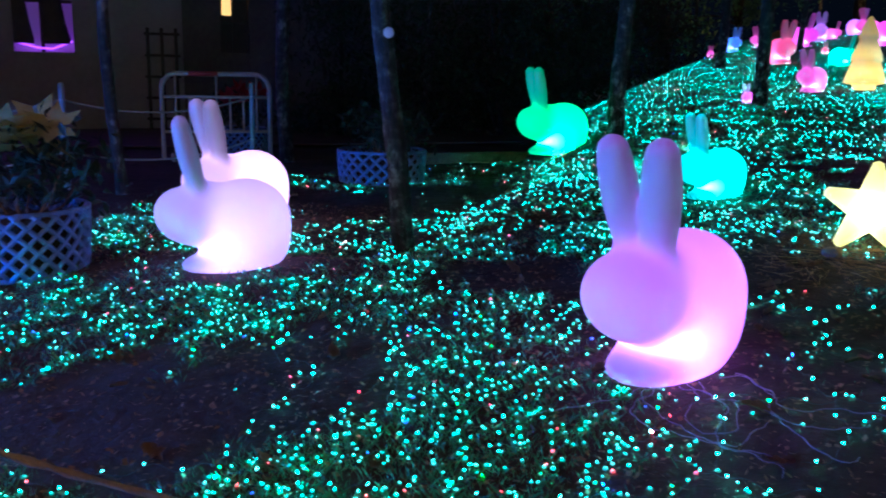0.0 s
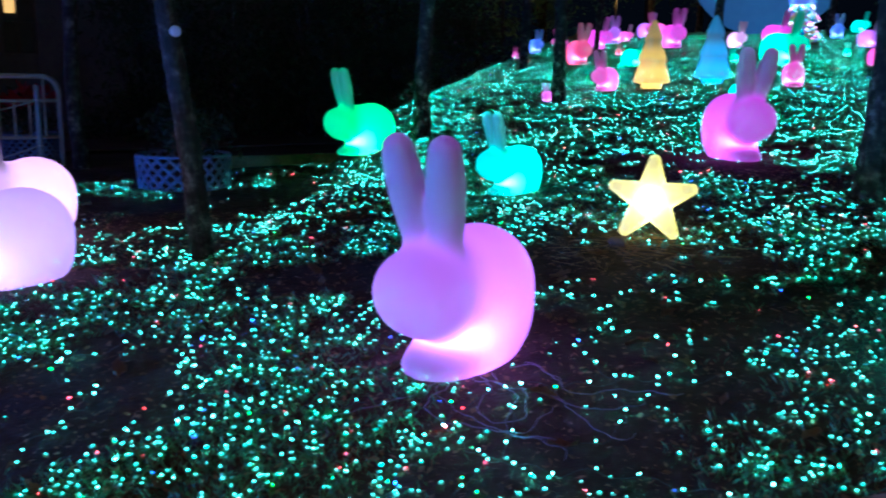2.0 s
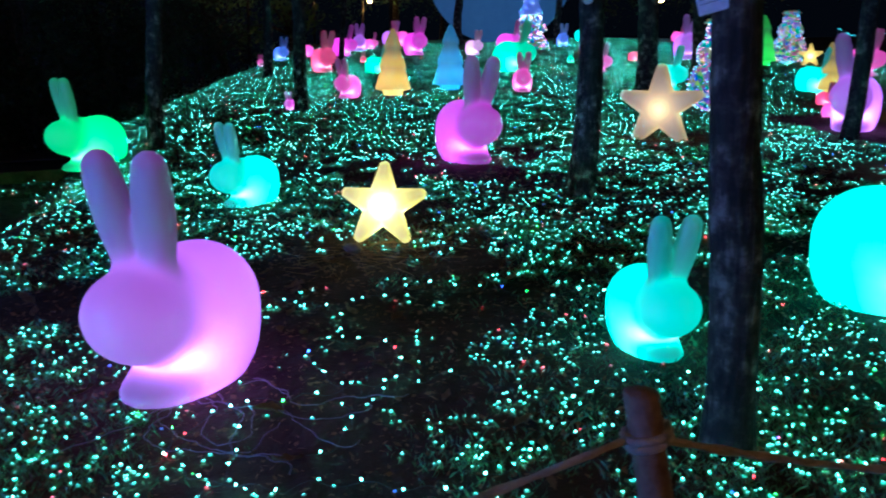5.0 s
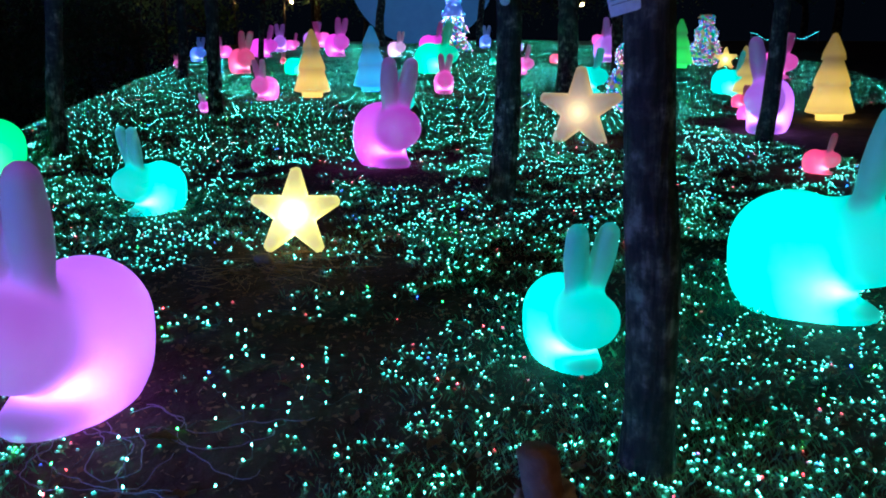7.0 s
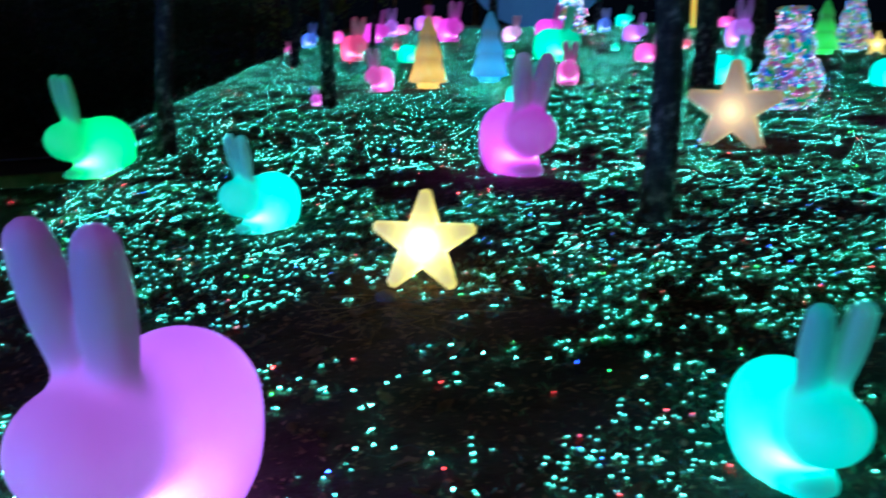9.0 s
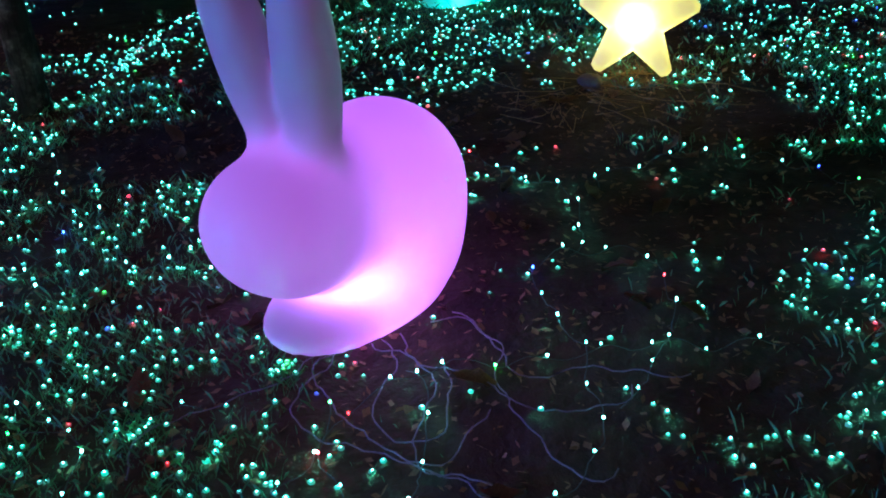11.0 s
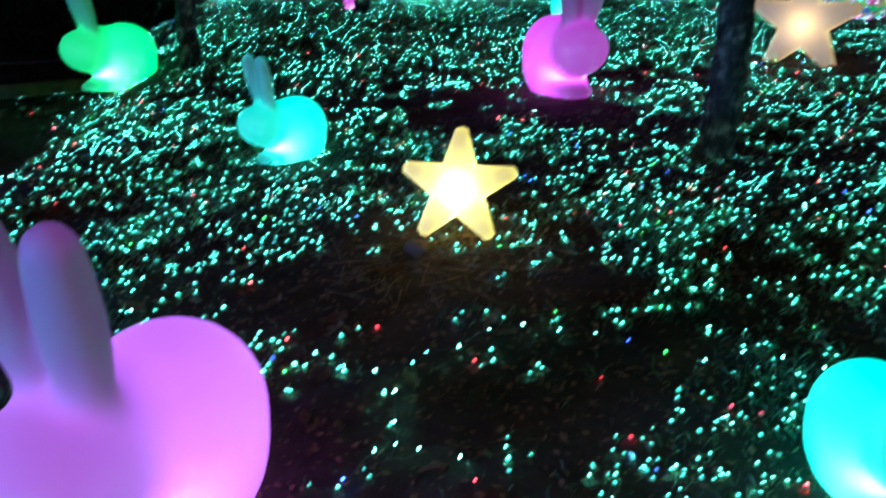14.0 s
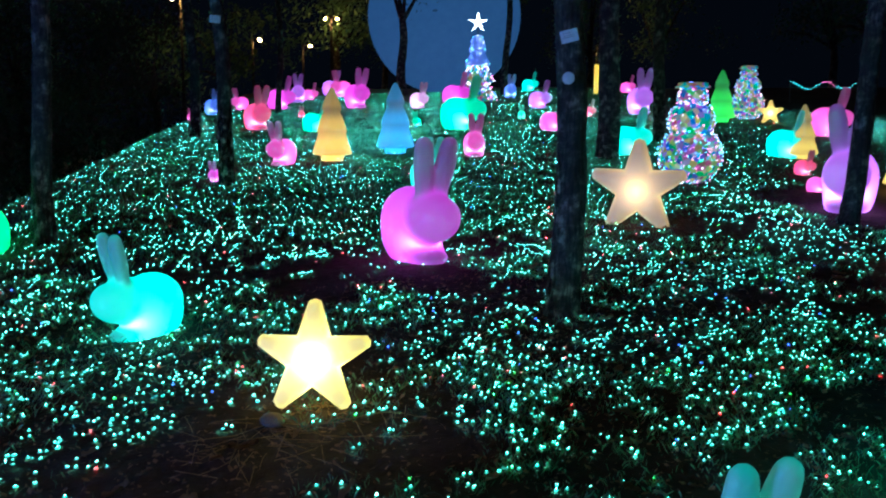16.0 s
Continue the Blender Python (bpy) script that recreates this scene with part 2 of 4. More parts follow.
# ---- rabbits ----
def rabbit_mesh():
    """A milky plastic rabbit seat, nose towards +x, ears 0.79 m high: smooth blend of rounded volumes, skinned by surface nets."""
    h = 0.016
    X, Y, Z = np.meshgrid(np.arange(-0.30, 0.52, h), np.arange(-0.26, 0.262, h), np.arange(-0.05, 0.86, h), indexing="ij")

    def ell(c, r, tilt=0.0):
        ct, st = math.cos(tilt), math.sin(tilt)
        x, y, z = X - c[0], Y - c[1], Z - c[2]
        x, z = ct * x + st * z, -st * x + ct * z
        k0 = np.sqrt((x / r[0]) ** 2 + (y / r[1]) ** 2 + (z / r[2]) ** 2)
        k1 = np.sqrt((x / r[0] ** 2) ** 2 + (y / r[1] ** 2) ** 2 + (z / r[2] ** 2) ** 2) + 1e-9
        return k0 * (k0 - 1) / k1

    def blend(a, b, k):
        t = np.clip(0.5 + 0.5 * (b - a) / k, 0, 1)
        return b * (1 - t) + a * t - k * t * (1 - t)

    def ear(s):
        a, b = np.array((0.235, s * 0.050, 0.40)), np.array((0.312, s * 0.090, 0.735))
        ab = b - a
        t = np.clip(((X - a[0]) * ab[0] + (Y - a[1]) * ab[1] + (Z - a[2]) * ab[2]) / ab.dot(ab), 0, 1)
        r = 0.043 + 0.021 * np.sin(t * 2.6)
        return np.sqrt((1.18 * (X - a[0] - t * ab[0])) ** 2 + (0.92 * (Y - a[1] - t * ab[1])) ** 2 + (Z - a[2] - t * ab[2]) ** 2) - r

    body = blend(ell((0.0, 0, 0.255), (0.232, 0.195, 0.215)), ell((-0.03, 0, 0.12), (0.185, 0.165, 0.15)), 0.08)
    foot = ell((0.13, 0, 0.034), (0.205, 0.150, 0.062), -0.06)
    head = blend(ell((0.285, 0, 0.282), (0.175, 0.162, 0.148), 0.30), ell((0.20, 0, 0.36), (0.095, 0.10, 0.10)), 0.07)
    d = blend(blend(body, foot, 0.11), head, 0.065)
    d = blend(d, np.minimum(ear(1), ear(-1)), 0.035)
    d = np.maximum(d, -(Z - 0.0))
    # surface nets
    inside = d < 0
    n = np.array(d.shape)
    corners = [(i, j, k) for i in (0, 1) for j in (0, 1) for k in (0, 1)]
    cell = lambda a, c: a[c[0]:n[0] - 1 + c[0], c[1]:n[1] - 1 + c[1], c[2]:n[2] - 1 + c[2]]
    cnt = sum(cell(inside, c).astype(int) for c in corners)
    act = (cnt > 0) & (cnt < 8)
    pos, wt = np.zeros((*act.shape, 3)), np.zeros(act.shape)
    for a in corners:
        for ax in range(3):
            if a[ax] == 0:
                b = tuple(v + (1 if q == ax else 0) for q, v in enumerate(a))
                da, db = cell(d, a), cell(d, b)
                cross = (da < 0) != (db < 0)
                t = np.where(cross, da / np.where(cross, da - db, 1), 0)
                for q in range(3):
                    pos[..., q] += np.where(cross, a[q] + (t if q == ax else 0), 0)
                wt += cross
    ids = -np.ones(act.shape, int)
    idx = np.argwhere(act)
    ids[act] = np.arange(len(idx))
    p = pos[act] / wt[act][:, None]
    vs = (idx + p) * h + np.array((X[0, 0, 0], Y[0, 0, 0], Z[0, 0, 0]))
    fs = []
    for ax in range(3):
        u, v = [(1, 2), (2, 0), (0, 1)][ax]
        sl = [slice(1, n[q] - 1) for q in range(3)]
        sl[ax] = slice(0, n[ax] - 1)
        sl2 = list(sl)
        sl2[ax] = slice(1, n[ax])
        A, B = inside[tuple(sl)], inside[tuple(sl2)]
        off = np.array([1, 1, 1])
        off[ax] = 0
        for loc in np.argwhere(A != B):
            c = loc + off
            q = []
            for du, dv in ((0, 0), (-1, 0), (-1, -1), (0, -1)):
                cc = c.copy()
                cc[u] += du
                cc[v] += dv
                q.append(int(ids[tuple(cc)]))
            fs.append(q if A[tuple(loc)] else q[::-1])
    me = pymesh("rabbit_lamp", vs, fs, None, True)
    bm = bmesh.new()
    bm.from_mesh(me)
    for _ in range(4):
        free = [v for v in bm.verts if v.co.z > 0.004]
        bmesh.ops.smooth_vert(bm, verts=free, factor=0.5, use_axis_x=True, use_axis_y=True, use_axis_z=True)
    bm.to_mesh(me)
    bm.free()
    return me


RABBIT = rabbit_mesh()
SHELLS = {}


def rabbit(x, y, heading, scale, colour, power, label, sink=0.0):
    key = (colour, power)
    if key not in SHELLS:
        # glow painted from two imagined bulbs, with shade on toe, chin and ears
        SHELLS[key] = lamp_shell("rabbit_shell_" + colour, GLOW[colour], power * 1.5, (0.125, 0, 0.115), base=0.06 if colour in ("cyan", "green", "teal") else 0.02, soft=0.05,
                                 second=((-0.02, 0, 0.25), power * 0.85), shade_edge=(0.17, 0.19, 0.27))
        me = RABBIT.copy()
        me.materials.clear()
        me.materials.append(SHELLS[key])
        SHELLS[key] = me
    ob = new("rabbit_lamp", SHELLS[key])
    ob.matrix_world = pose(x, y, land(x, y) - 0.012 - sink, 0, 0, heading) @ Matrix.Diagonal((scale, scale, scale, 1))
    tagged(ob, label, "lamp", "rabbit lamps")
    return ob


# x, y, heading, scale, colour, power, label
RABBITS = [
    (0.152, 0.225, -126, 1.0, "pinkviolet", 0.048, "large pink-violet glowing plastic rabbit lamp on the grass"),
    (2.13, 3.74, -79, 1.0, "orchid", 0.04, "orchid-pink glowing plastic rabbit lamp facing the path"),
    (1.684, 0.024, -90, 0.645, "cyan", 0.05, "small cyan glowing rabbit lamp beside a tree trunk"),
    (-1.865, 1.21, -151, 0.94, "lavender", 0.04, "large lavender glowing rabbit lamp on the grass"),
    (-2.33, 2.34, -127, 1.0, "paleviolet", 0.05, "pale violet glowing rabbit lamp"),
    (-0.62, 5.22, -150, 0.97, "green", 0.05, "green glowing rabbit lamp on the grass"),
    (0.51, 2.76, -152, 0.65, "cyan", 0.05, "small cyan glowing rabbit lamp on the slope"),
    (2.27, 12.48, -72, 0.87, "salmon", 0.05, "salmon-pink glowing rabbit lamp"),
    (2.06, 8.35, -134, 0.63, "pink", 0.05, "small pink glowing rabbit lamp on the slope"),
    (3.22, 16.46, -19, 0.85, "magenta", 0.05, "magenta glowing rabbit lamp on the slope"),
    (2.55, 16.60, -157, 0.55, "pink", 0.05, "small pink glowing rabbit lamp on the slope"),
    (3.97, 18.22, -100, 0.79, "violet", 0.05, "violet glowing rabbit lamp on the slope"),
    (4.32, 18.86, -21, 0.51, "pink", 0.05, "small pink glowing rabbit lamp on the slope"),
    (5.12, 20.27, -42, 0.79, "violet", 0.05, "violet glowing rabbit lamp on the slope"),
    (5.35, 19.68, -163, 0.80, "pink", 0.05, "pink glowing rabbit lamp on the slope"),
    (4.75, 16.08, -74, 1.01, "magenta", 0.05, "magenta glowing rabbit lamp on the slope"),
    (3.33, 14.31, -100, 0.29, "red", 0.05, "tiny pinkish-red glowing rabbit lamp on the slope"),
    (3.03, 11.78, -11, 0.61, "teal", 0.05, "small teal glowing rabbit lamp on the slope"),
    (5.91, 15.54, -63, 0.66, "paleviolet", 0.05, "small pale violet glowing rabbit lamp"),
    (4.75, 11.88, -128, 0.32, "teal", 0.05, "tiny teal glowing rabbit lamp on the slope"),
    (6.82, 15.96, -30, 0.89, "magenta", 0.05, "magenta glowing rabbit lamp on the slope"),
    (5.17, 11.22, -35, 1.06, "teal", 0.05, "teal-green glowing rabbit lamp on the grass"),
    (4.30, 8.21, -106, 0.65, "pink", 0.05, "small pink glowing rabbit lamp on the slope"),
    (3.00, 6.15, -78, 0.64, "cyan", 0.05, "small cyan glowing rabbit lamp on the slope"),
    (8.84, 17.53, -104, 0.68, "blue", 0.05, "small blue glowing rabbit lamp far up the slope"),
    (10.32, 19.77, -35, 0.64, "cyan", 0.05, "small cyan glowing rabbit lamp on the slope"),
    (8.10, 14.51, -45, 0.70, "violet", 0.05, "small violet glowing rabbit lamp on the slope"),
    (6.85, 12.48, -114, 0.30, "teal", 0.05, "tiny teal glowing rabbit lamp on the slope"),
    (6.41, 10.49, -36, 0.61, "pink", 0.05, "small pink glowing rabbit lamp on the slope"),
    (8.08, 12.41, -39, 0.39, "red", 0.05, "tiny pinkish-red glowing rabbit lamp on the slope"),
    (12.22, 18.01, -41, 0.56, "pink", 0.05, "small pink glowing rabbit lamp on the slope"),
    (9.16, 12.44, -102, 1.03, "violet", 0.05, "violet glowing rabbit lamp on the slope"),
    (6.02, 7.65, -46, 0.73, "cyan", 0.05, "small cyan glowing rabbit lamp on the slope"),
    (7.52, 6.70, -50, 0.70, "cyan", 0.05, "small cyan glowing rabbit lamp on the slope"),
    (9.57, 8.28, -58, 0.86, "pink", 0.05, "pink glowing rabbit lamp on the slope"),
    (6.85, 5.59, -72, 0.33, "red", 0.05, "tiny pinkish-red glowing rabbit lamp on the slope"),
    (6.22, 4.70, -62, 0.32, "pink", 0.05, "tiny pink glowing rabbit lamp on the slope"),
    (5.90, 3.97, -139, 1.08, "violet", 0.05, "violet glowing rabbit lamp on the slope"),
    (4.89, 2.29, -54, 0.37, "red", 0.05, "tiny pinkish-red glowing rabbit lamp on the slope"),
    (2.75, 0.12, -54, 1.04, "cyan", 0.05, "cyan glowing rabbit lamp on the slope"),
    (1.46, 15.40, -95, 0.30, "pink", 0.05, "tiny pink glowing rabbit lamp on the slope"),
    (1.87, 15.72, -65, 0.60, "blue", 0.05, "small blue glowing rabbit lamp far up the slope"),
    (1.21, 7.37, -115, 0.28, "magenta", 0.05, "tiny magenta glowing rabbit lamp on the slope"),
]
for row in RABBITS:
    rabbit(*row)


# ---- star lamps ----
def star(x, y, heading, size, lean, colour, power, glow, sink, label):
    bm = bmesh.new()
    depth = 0.19 * size
    outline = []
    for k in range(5):
        a = math.pi / 2 + k * 2 * math.pi / 5
        for da, r in ((-0.10, 0.485), (0.0, 0.5), (0.10, 0.485), (math.pi / 5, 0.232)):
            outline.append((size * r * math.cos(a + da), size * r * math.sin(a + da)))
    rings = []
    for x0, k in ((-0.5, 0.72), (-0.46, 0.88), (-0.36, 0.965), (0.0, 1.0), (0.36, 0.965), (0.46, 0.88), (0.5, 0.72)):
        rings.append([bm.verts.new((x0 * depth, u * k, v * k)) for u, v in outline])
    n = len(outline)
    for a, b in zip(rings, rings[1:]):
        for k in range(n):
            bm.faces.new((a[k], a[(k + 1) % n], b[(k + 1) % n], b[k]))
    for ring, x0 in ((rings[0], -0.53), (rings[-1], 0.53)):
        mid = [bm.verts.new((x0 * depth, v.co.y * 0.45, v.co.z * 0.45)) for v in ring]
        c = bm.verts.new((x0 * depth * 1.02, 0, 0))
        for k in range(n):
            bm.faces.new((ring[k], ring[(k + 1) % n], mid[(k + 1) % n], mid[k]))
            bm.faces.new((mid[k], mid[(k + 1) % n], c))
    bmesh.ops.recalc_face_normals(bm, faces=bm.faces)
    mat = lamp_shell("star_shell", colour, power, (-0.03 * size, 0, -0.02 * size), base=glow, soft=0.02, body=0.3)
    ob = obj("star_lamp", bm, mat)
    ob.matrix_world = pose(x, y, land(x, y) + 0.405 * size * math.cos(radians(lean)) - sink, 0, 0, heading) @ pose(0, 0, 0, 0, -lean, 0)
    return tagged(ob, label, "lamp", "star lamps")


star(1.07, 1.60, -111, 0.455, 15, (1.0, 0.84, 0.19), 0.055, 0.21, -0.02, "yellow glowing plastic star lamp leaning on bare earth")
star(3.98, 4.04, -133, 0.735, 0, (1.0, 0.66, 0.28), 0.034, 0.15, 0.02, "large warm-white glowing star lamp with greyish points")
star(10.16, 10.10, -130, 0.40, 0, (1.0, 0.72, 0.16), 0.03, 0.3, 0.0, "small yellow glowing star lamp far up the slope")


# ---- tree-shaped lamps ----
def tree_lamp(x, y, heading, height, colour, power, label):
    bm = bmesh.new()
    prof = [(0.155, 0), (0.16, 0.07), (0.25, 0.085), (0.288, 0.10), (0.275, 0.14), (0.195, 0.385), (0.215, 0.40), (0.204, 0.47), (0.118, 0.685), (0.142, 0.70), (0.13, 0.77), (0.045, 0.96), (0.025, 0.99), (0.004, 1.0)]
    lathe(bm, [(r * height, z * height) for r, z in prof], 20, 0.95)
    mat = lamp_shell("tree_shell", colour, power * 1.3 * height * height, (0, 0, 0.16 * height), base=0.12, soft=0.02,
                     second=((0, 0, 0.5 * height), power * 0.25 * height * height))
    ob = obj("tree_lamp", bm, mat)
    ob.matrix_world = pose(x, y, land(x, y) - 0.01, 0, 0, heading)
    return tagged(ob, label, "lamp", "tree-shaped lamps")


tree_lamp(2.63, 8.47, -102, 0.84, (1.0, 0.62, 0.12), 0.06, "golden glowing plastic Christmas tree lamp with three tiers")
tree_lamp(3.50, 8.83, -106, 0.86, (0.03, 0.45, 1.0), 0.055, "sky-blue glowing plastic Christmas tree lamp with three tiers")
tree_lamp(9.57, 10.58, -127, 0.84, (0.06, 1.0, 0.12), 0.05, "green glowing plastic Christmas tree lamp behind a snowman")
tree_lamp(7.68, 6.53, -100, 0.62, (1.0, 0.72, 0.15), 0.05, "small yellow glowing tree lamp among rabbit lamps")
tree_lamp(7.01, 4.39, -135, 0.86, (1.0, 0.62, 0.10), 0.06, "golden glowing plastic Christmas tree lamp with three tiers")


# ---- trees ----
def leaf_cloud(centres, count, spread, size, seed):
    """Many small bent leaves round the centres given."""
    rnd = random.Random(seed)
    vs, fs = [], []
    for _ in range(count):
        c = Vector(rnd.choice(centres)) + Vector((rnd.gauss(0, 1), rnd.gauss(0, 1), rnd.gauss(0, 0.8))) * spread
        m = Euler((rnd.uniform(-1.2, 1.2), rnd.uniform(-1.2, 1.2), rnd.uniform(0, 6.3))).to_matrix()
        k = size * rnd.uniform(0.6, 1.4)
        o = len(vs)
        vs.extend(c + m @ Vector(q) * k for q in ((-1, 0, 0), (0, -0.38, 0.12), (1, 0, 0), (0, 0.38, 0.12)))
        fs.extend(((o, o + 1, o + 2), (o, o + 2, o + 3)))
    return vs, fs


def tree(x, y, dia, lean_x, lean_y, label, fork=2.9, seed=0):
    rnd = random.Random(seed)
    ob = tagged(new("tree"), label, "tree", "trees on the slope")
    ob.location = (x, y, land(x, y) - 0.05)
    bm = bmesh.new()
    H = fork + 0.6 * rnd.random()
    pts, rad = [], []
    n = 34
    for k in range(n + 1):
        t = k / n
        pts.append((lean_x * t * H + 0.035 * math.sin(t * 7 + seed), lean_y * t * H + 0.03 * math.sin(t * 5 + seed * 2), t * H))
        rad.append(dia / 2 * (1.0 - 0.28 * t + 0.22 * math.exp(-t * H / 0.09)))
    tube(bm, pts, rad, 16)
    for v in bm.verts:
        v.co += Vector((v.co.x - lean_x * v.co.z, v.co.y, 0)).normalized() * (noise.noise(v.co * 7 + Vector((seed, 0, 0))) * 0.055 + noise.noise(v.co * 24) * 0.03) * dia
    part("trunk", bm, bark, ob)
    top, tips = Vector(pts[-1]), []
    for k in range(4):
        a = k * 1.57 + rnd.uniform(-0.5, 0.5)
        end = top + Vector((math.cos(a) * rnd.uniform(0.5, 0.9), math.sin(a) * rnd.uniform(0.5, 0.9), rnd.uniform(1.0, 1.7)))
        mid = top.lerp(end, 0.5) + Vector((0, 0, -0.08))
        bm = bmesh.new()
        tube(bm, [top - Vector((0, 0, 0.08)), mid, end], [dia * 0.26, dia * 0.17, dia * 0.06], 8)
        part("limb", bm, bark, ob)
        tips += [tuple(mid.lerp(end, 0.5)), tuple(end)]
    vs, fs = leaf_cloud(tips, 420, 0.34, 0.06, seed)
    crown = new("crown", pymesh("crown", vs, fs, hedgegreen))
    crown.parent = ob
    crown["label"] = "sparse dark green leaves"
    return ob


# x, y, trunk thickness, lean east, lean north, label
BARE = "slender bare tree trunk with mottled grey bark"
TREES = [
    (-1.25, 1.76, 0.118, -0.045, 0.0, "slender grey tree trunk leaning slightly, with a round tag"),
    (-3.82, 3.26, 0.095, -0.02, 0.0, BARE), (-3.54, 5.96, 0.15, -0.03, 0.0, BARE),
    (-0.12, 5.05, 0.14, -0.01, 0.0, BARE), (1.32, 7.05, 0.15, -0.06, 0.0, BARE), (1.30, 11.6, 0.15, -0.02, 0.0, BARE),
    (5.68, 7.47, 0.27, 0.0, 0.0, "thick dark tree trunk among the lamps"), (7.07, 8.61, 0.17, 0.02, 0.0, BARE),
    (6.70, 19.2, 0.24, 0.0, 0.0, "forked dark tree before the big moon", 1.6), (9.05, 18.3, 0.17, 0.02, 0.0, BARE), (3.10, 15.3, 0.12, 0.0, 0.0, BARE),
    (2.50, 2.34, 0.165, 0.0, 0.0, "dark tree trunk with a white tag on the slope"),
    (5.465, 3.505, 0.15, 0.087, 0.0, BARE),
    (1.515, -0.73, 0.140, -0.01, 0.0, "thick dark tree trunk with a small white card beside the rope"),
]
for k, row in enumerate(TREES):
    tree(*row, seed=k + 1)


# ---- fairy lights ----
BARE_SPOTS = [(-1.45, -0.31, 0.42), (-1.15, 0.08, 0.24), (-1.75, -0.5, 0.35), (-0.73, 1.1, 0.24), (-0.43, 1.2, 0.24), (-2.0, 3.1, 0.6), (0.6, 1.3, 0.24), (1.1, 0.58, 0.38),
              (1.0, 1.05, 0.28), (1.26, 1.15, 0.25), (0.73, 1.5, 0.25), (3.0, 0.9, 0.2), (1.4, 3.1, 0.28), (1.75, 3.5, 0.28), (2.15, 3.15, 0.3), (0.15, 0.22, 0.2), (0.55, 0.2, 0.26), (0.8, 0.38, 0.28), (0.66, 0.04, 0.22), (-1.3, 3.8, 0.6), (2.5, 2.25, 0.2), (0.75, -0.05, 0.3), (0.95, 0.3, 0.25), (0.45, 0.45, 0.25), (0.5, -0.05, 0.3), (0.45, -0.4, 0.2), (-1.05, 0.12, 0.32), (-0.95, -0.12, 0.26), (-1.7, -0.1, 0.3), (0.95, 0.75, 0.25), (1.2, 0.5, 0.2)]
DENSE_SPOTS = [(-0.72, 0.34, 0.4), (-0.55, -0.2, 0.35), (-0.89, -0.5, 0.3), (-2.2, 0.2, 0.5), (-1.56, 0.73, 0.4), (-0.32, -0.61, 0.4), (-0.5, 0.5, 0.3), (1.15, 0.15, 0.14),
               (1.15, 0.02, 0.22), (2.0, 1.9, 0.6), (2.6, 1.15, 0.5), (0.33, 2.3, 0.6), (-2.0, 1.6, 0.5), (-2.6, 4.3, 0.3), (1.65, -0.65, 0.5), (2.25, -0.1, 0.4), (-0.45, 0.2, 0.4), (-0.4, -0.15, 0.3), (1.25, 0.1, 0.25), (0.95, -0.4, 0.35), (0.8, -0.25, 0.2), (3.3, 1.6, 0.6), (2.3, 2.0, 0.5)]


def density(x, y):
    """How thickly the fairy lights lie at a spot: runs and clumps with bare earth between."""
    v = Vector((x * 0.75 + y * 0.15, y * 1.7 - x * 0.25, 0))
    a = 0.5 + noise.noise(v * 0.9 + Vector((4.1, 2.2, 0))) * 0.6 + noise.noise(v * 2.6) * 0.6
    for bx, by, r in BARE_SPOTS:
        q = ((x - bx) ** 2 + (y - by) ** 2) / (r * r)
        if q < 1.6:
            a -= 0.75 * (1.6 - q)
    for bx, by, r in DENSE_SPOTS:
        q = ((x - bx) ** 2 + (y - by) ** 2) / (r * r)
        if q < 1:
            a += 0.55 * (1 - q)
    return min(1.0, max(0.05, a * 1.25))


def in_field(x, y):
    foot = -1.15 + max(0.0, y - 7) * 0.14
    if y < 5:
        foot -= 2.2
    elif y < 7:
        foot -= 1.4
    return x > foot and y < 19.5 + 0.1 * x and y > -1.75 and x < min(4.6 + 0.6 * (y + 3), 13.5 - 0.1 * y)


rnd = random.Random(5)
near_spots, far_spots = [], []
while len(near_spots) < 12600:
    x, y = rnd.uniform(-3.6, 5.5), rnd.uniform(-1.75, 5.0)
    if in_field(x, y) and rnd.random() < density(x, y) * (0.3 if x < -0.8 and y > 3.4 else 1.0):
        near_spots.append((x, y))
        for _ in range(rnd.choice((0, 0, 1, 2))):
            near_spots.append((x + rnd.gauss(0, 0.035), y + rnd.gauss(0, 0.035)))
while len(far_spots) < 17500:
    x, y = rnd.uniform(-2.5, 18), rnd.uniform(5.0, 21)
    if in_field(x, y) and rnd.random() < density(x, y) ** 0.8 * (1.0 if x < 4 + 0.45 * y else 0.4) * (1.0 if y < 12 else 0.55) * (0.15 if x < -0.7 and y < 8 else 1.0):
        far_spots.append((x, y))

for _ in range(14):
    near_spots.append((-0.035 + rnd.gauss(0, 0.012), -0.07 + rnd.gauss(0, 0.012)))


def icos(r):
    bm = bmesh.new()
    bmesh.ops.create_icosphere(bm, subdivisions=1, radius=r)
    vs, fs = [tuple(v.co) for v in bm.verts], [tuple(v.index for v in f.verts) for f in bm.faces]
    bm.free()
    return np.array(vs), fs


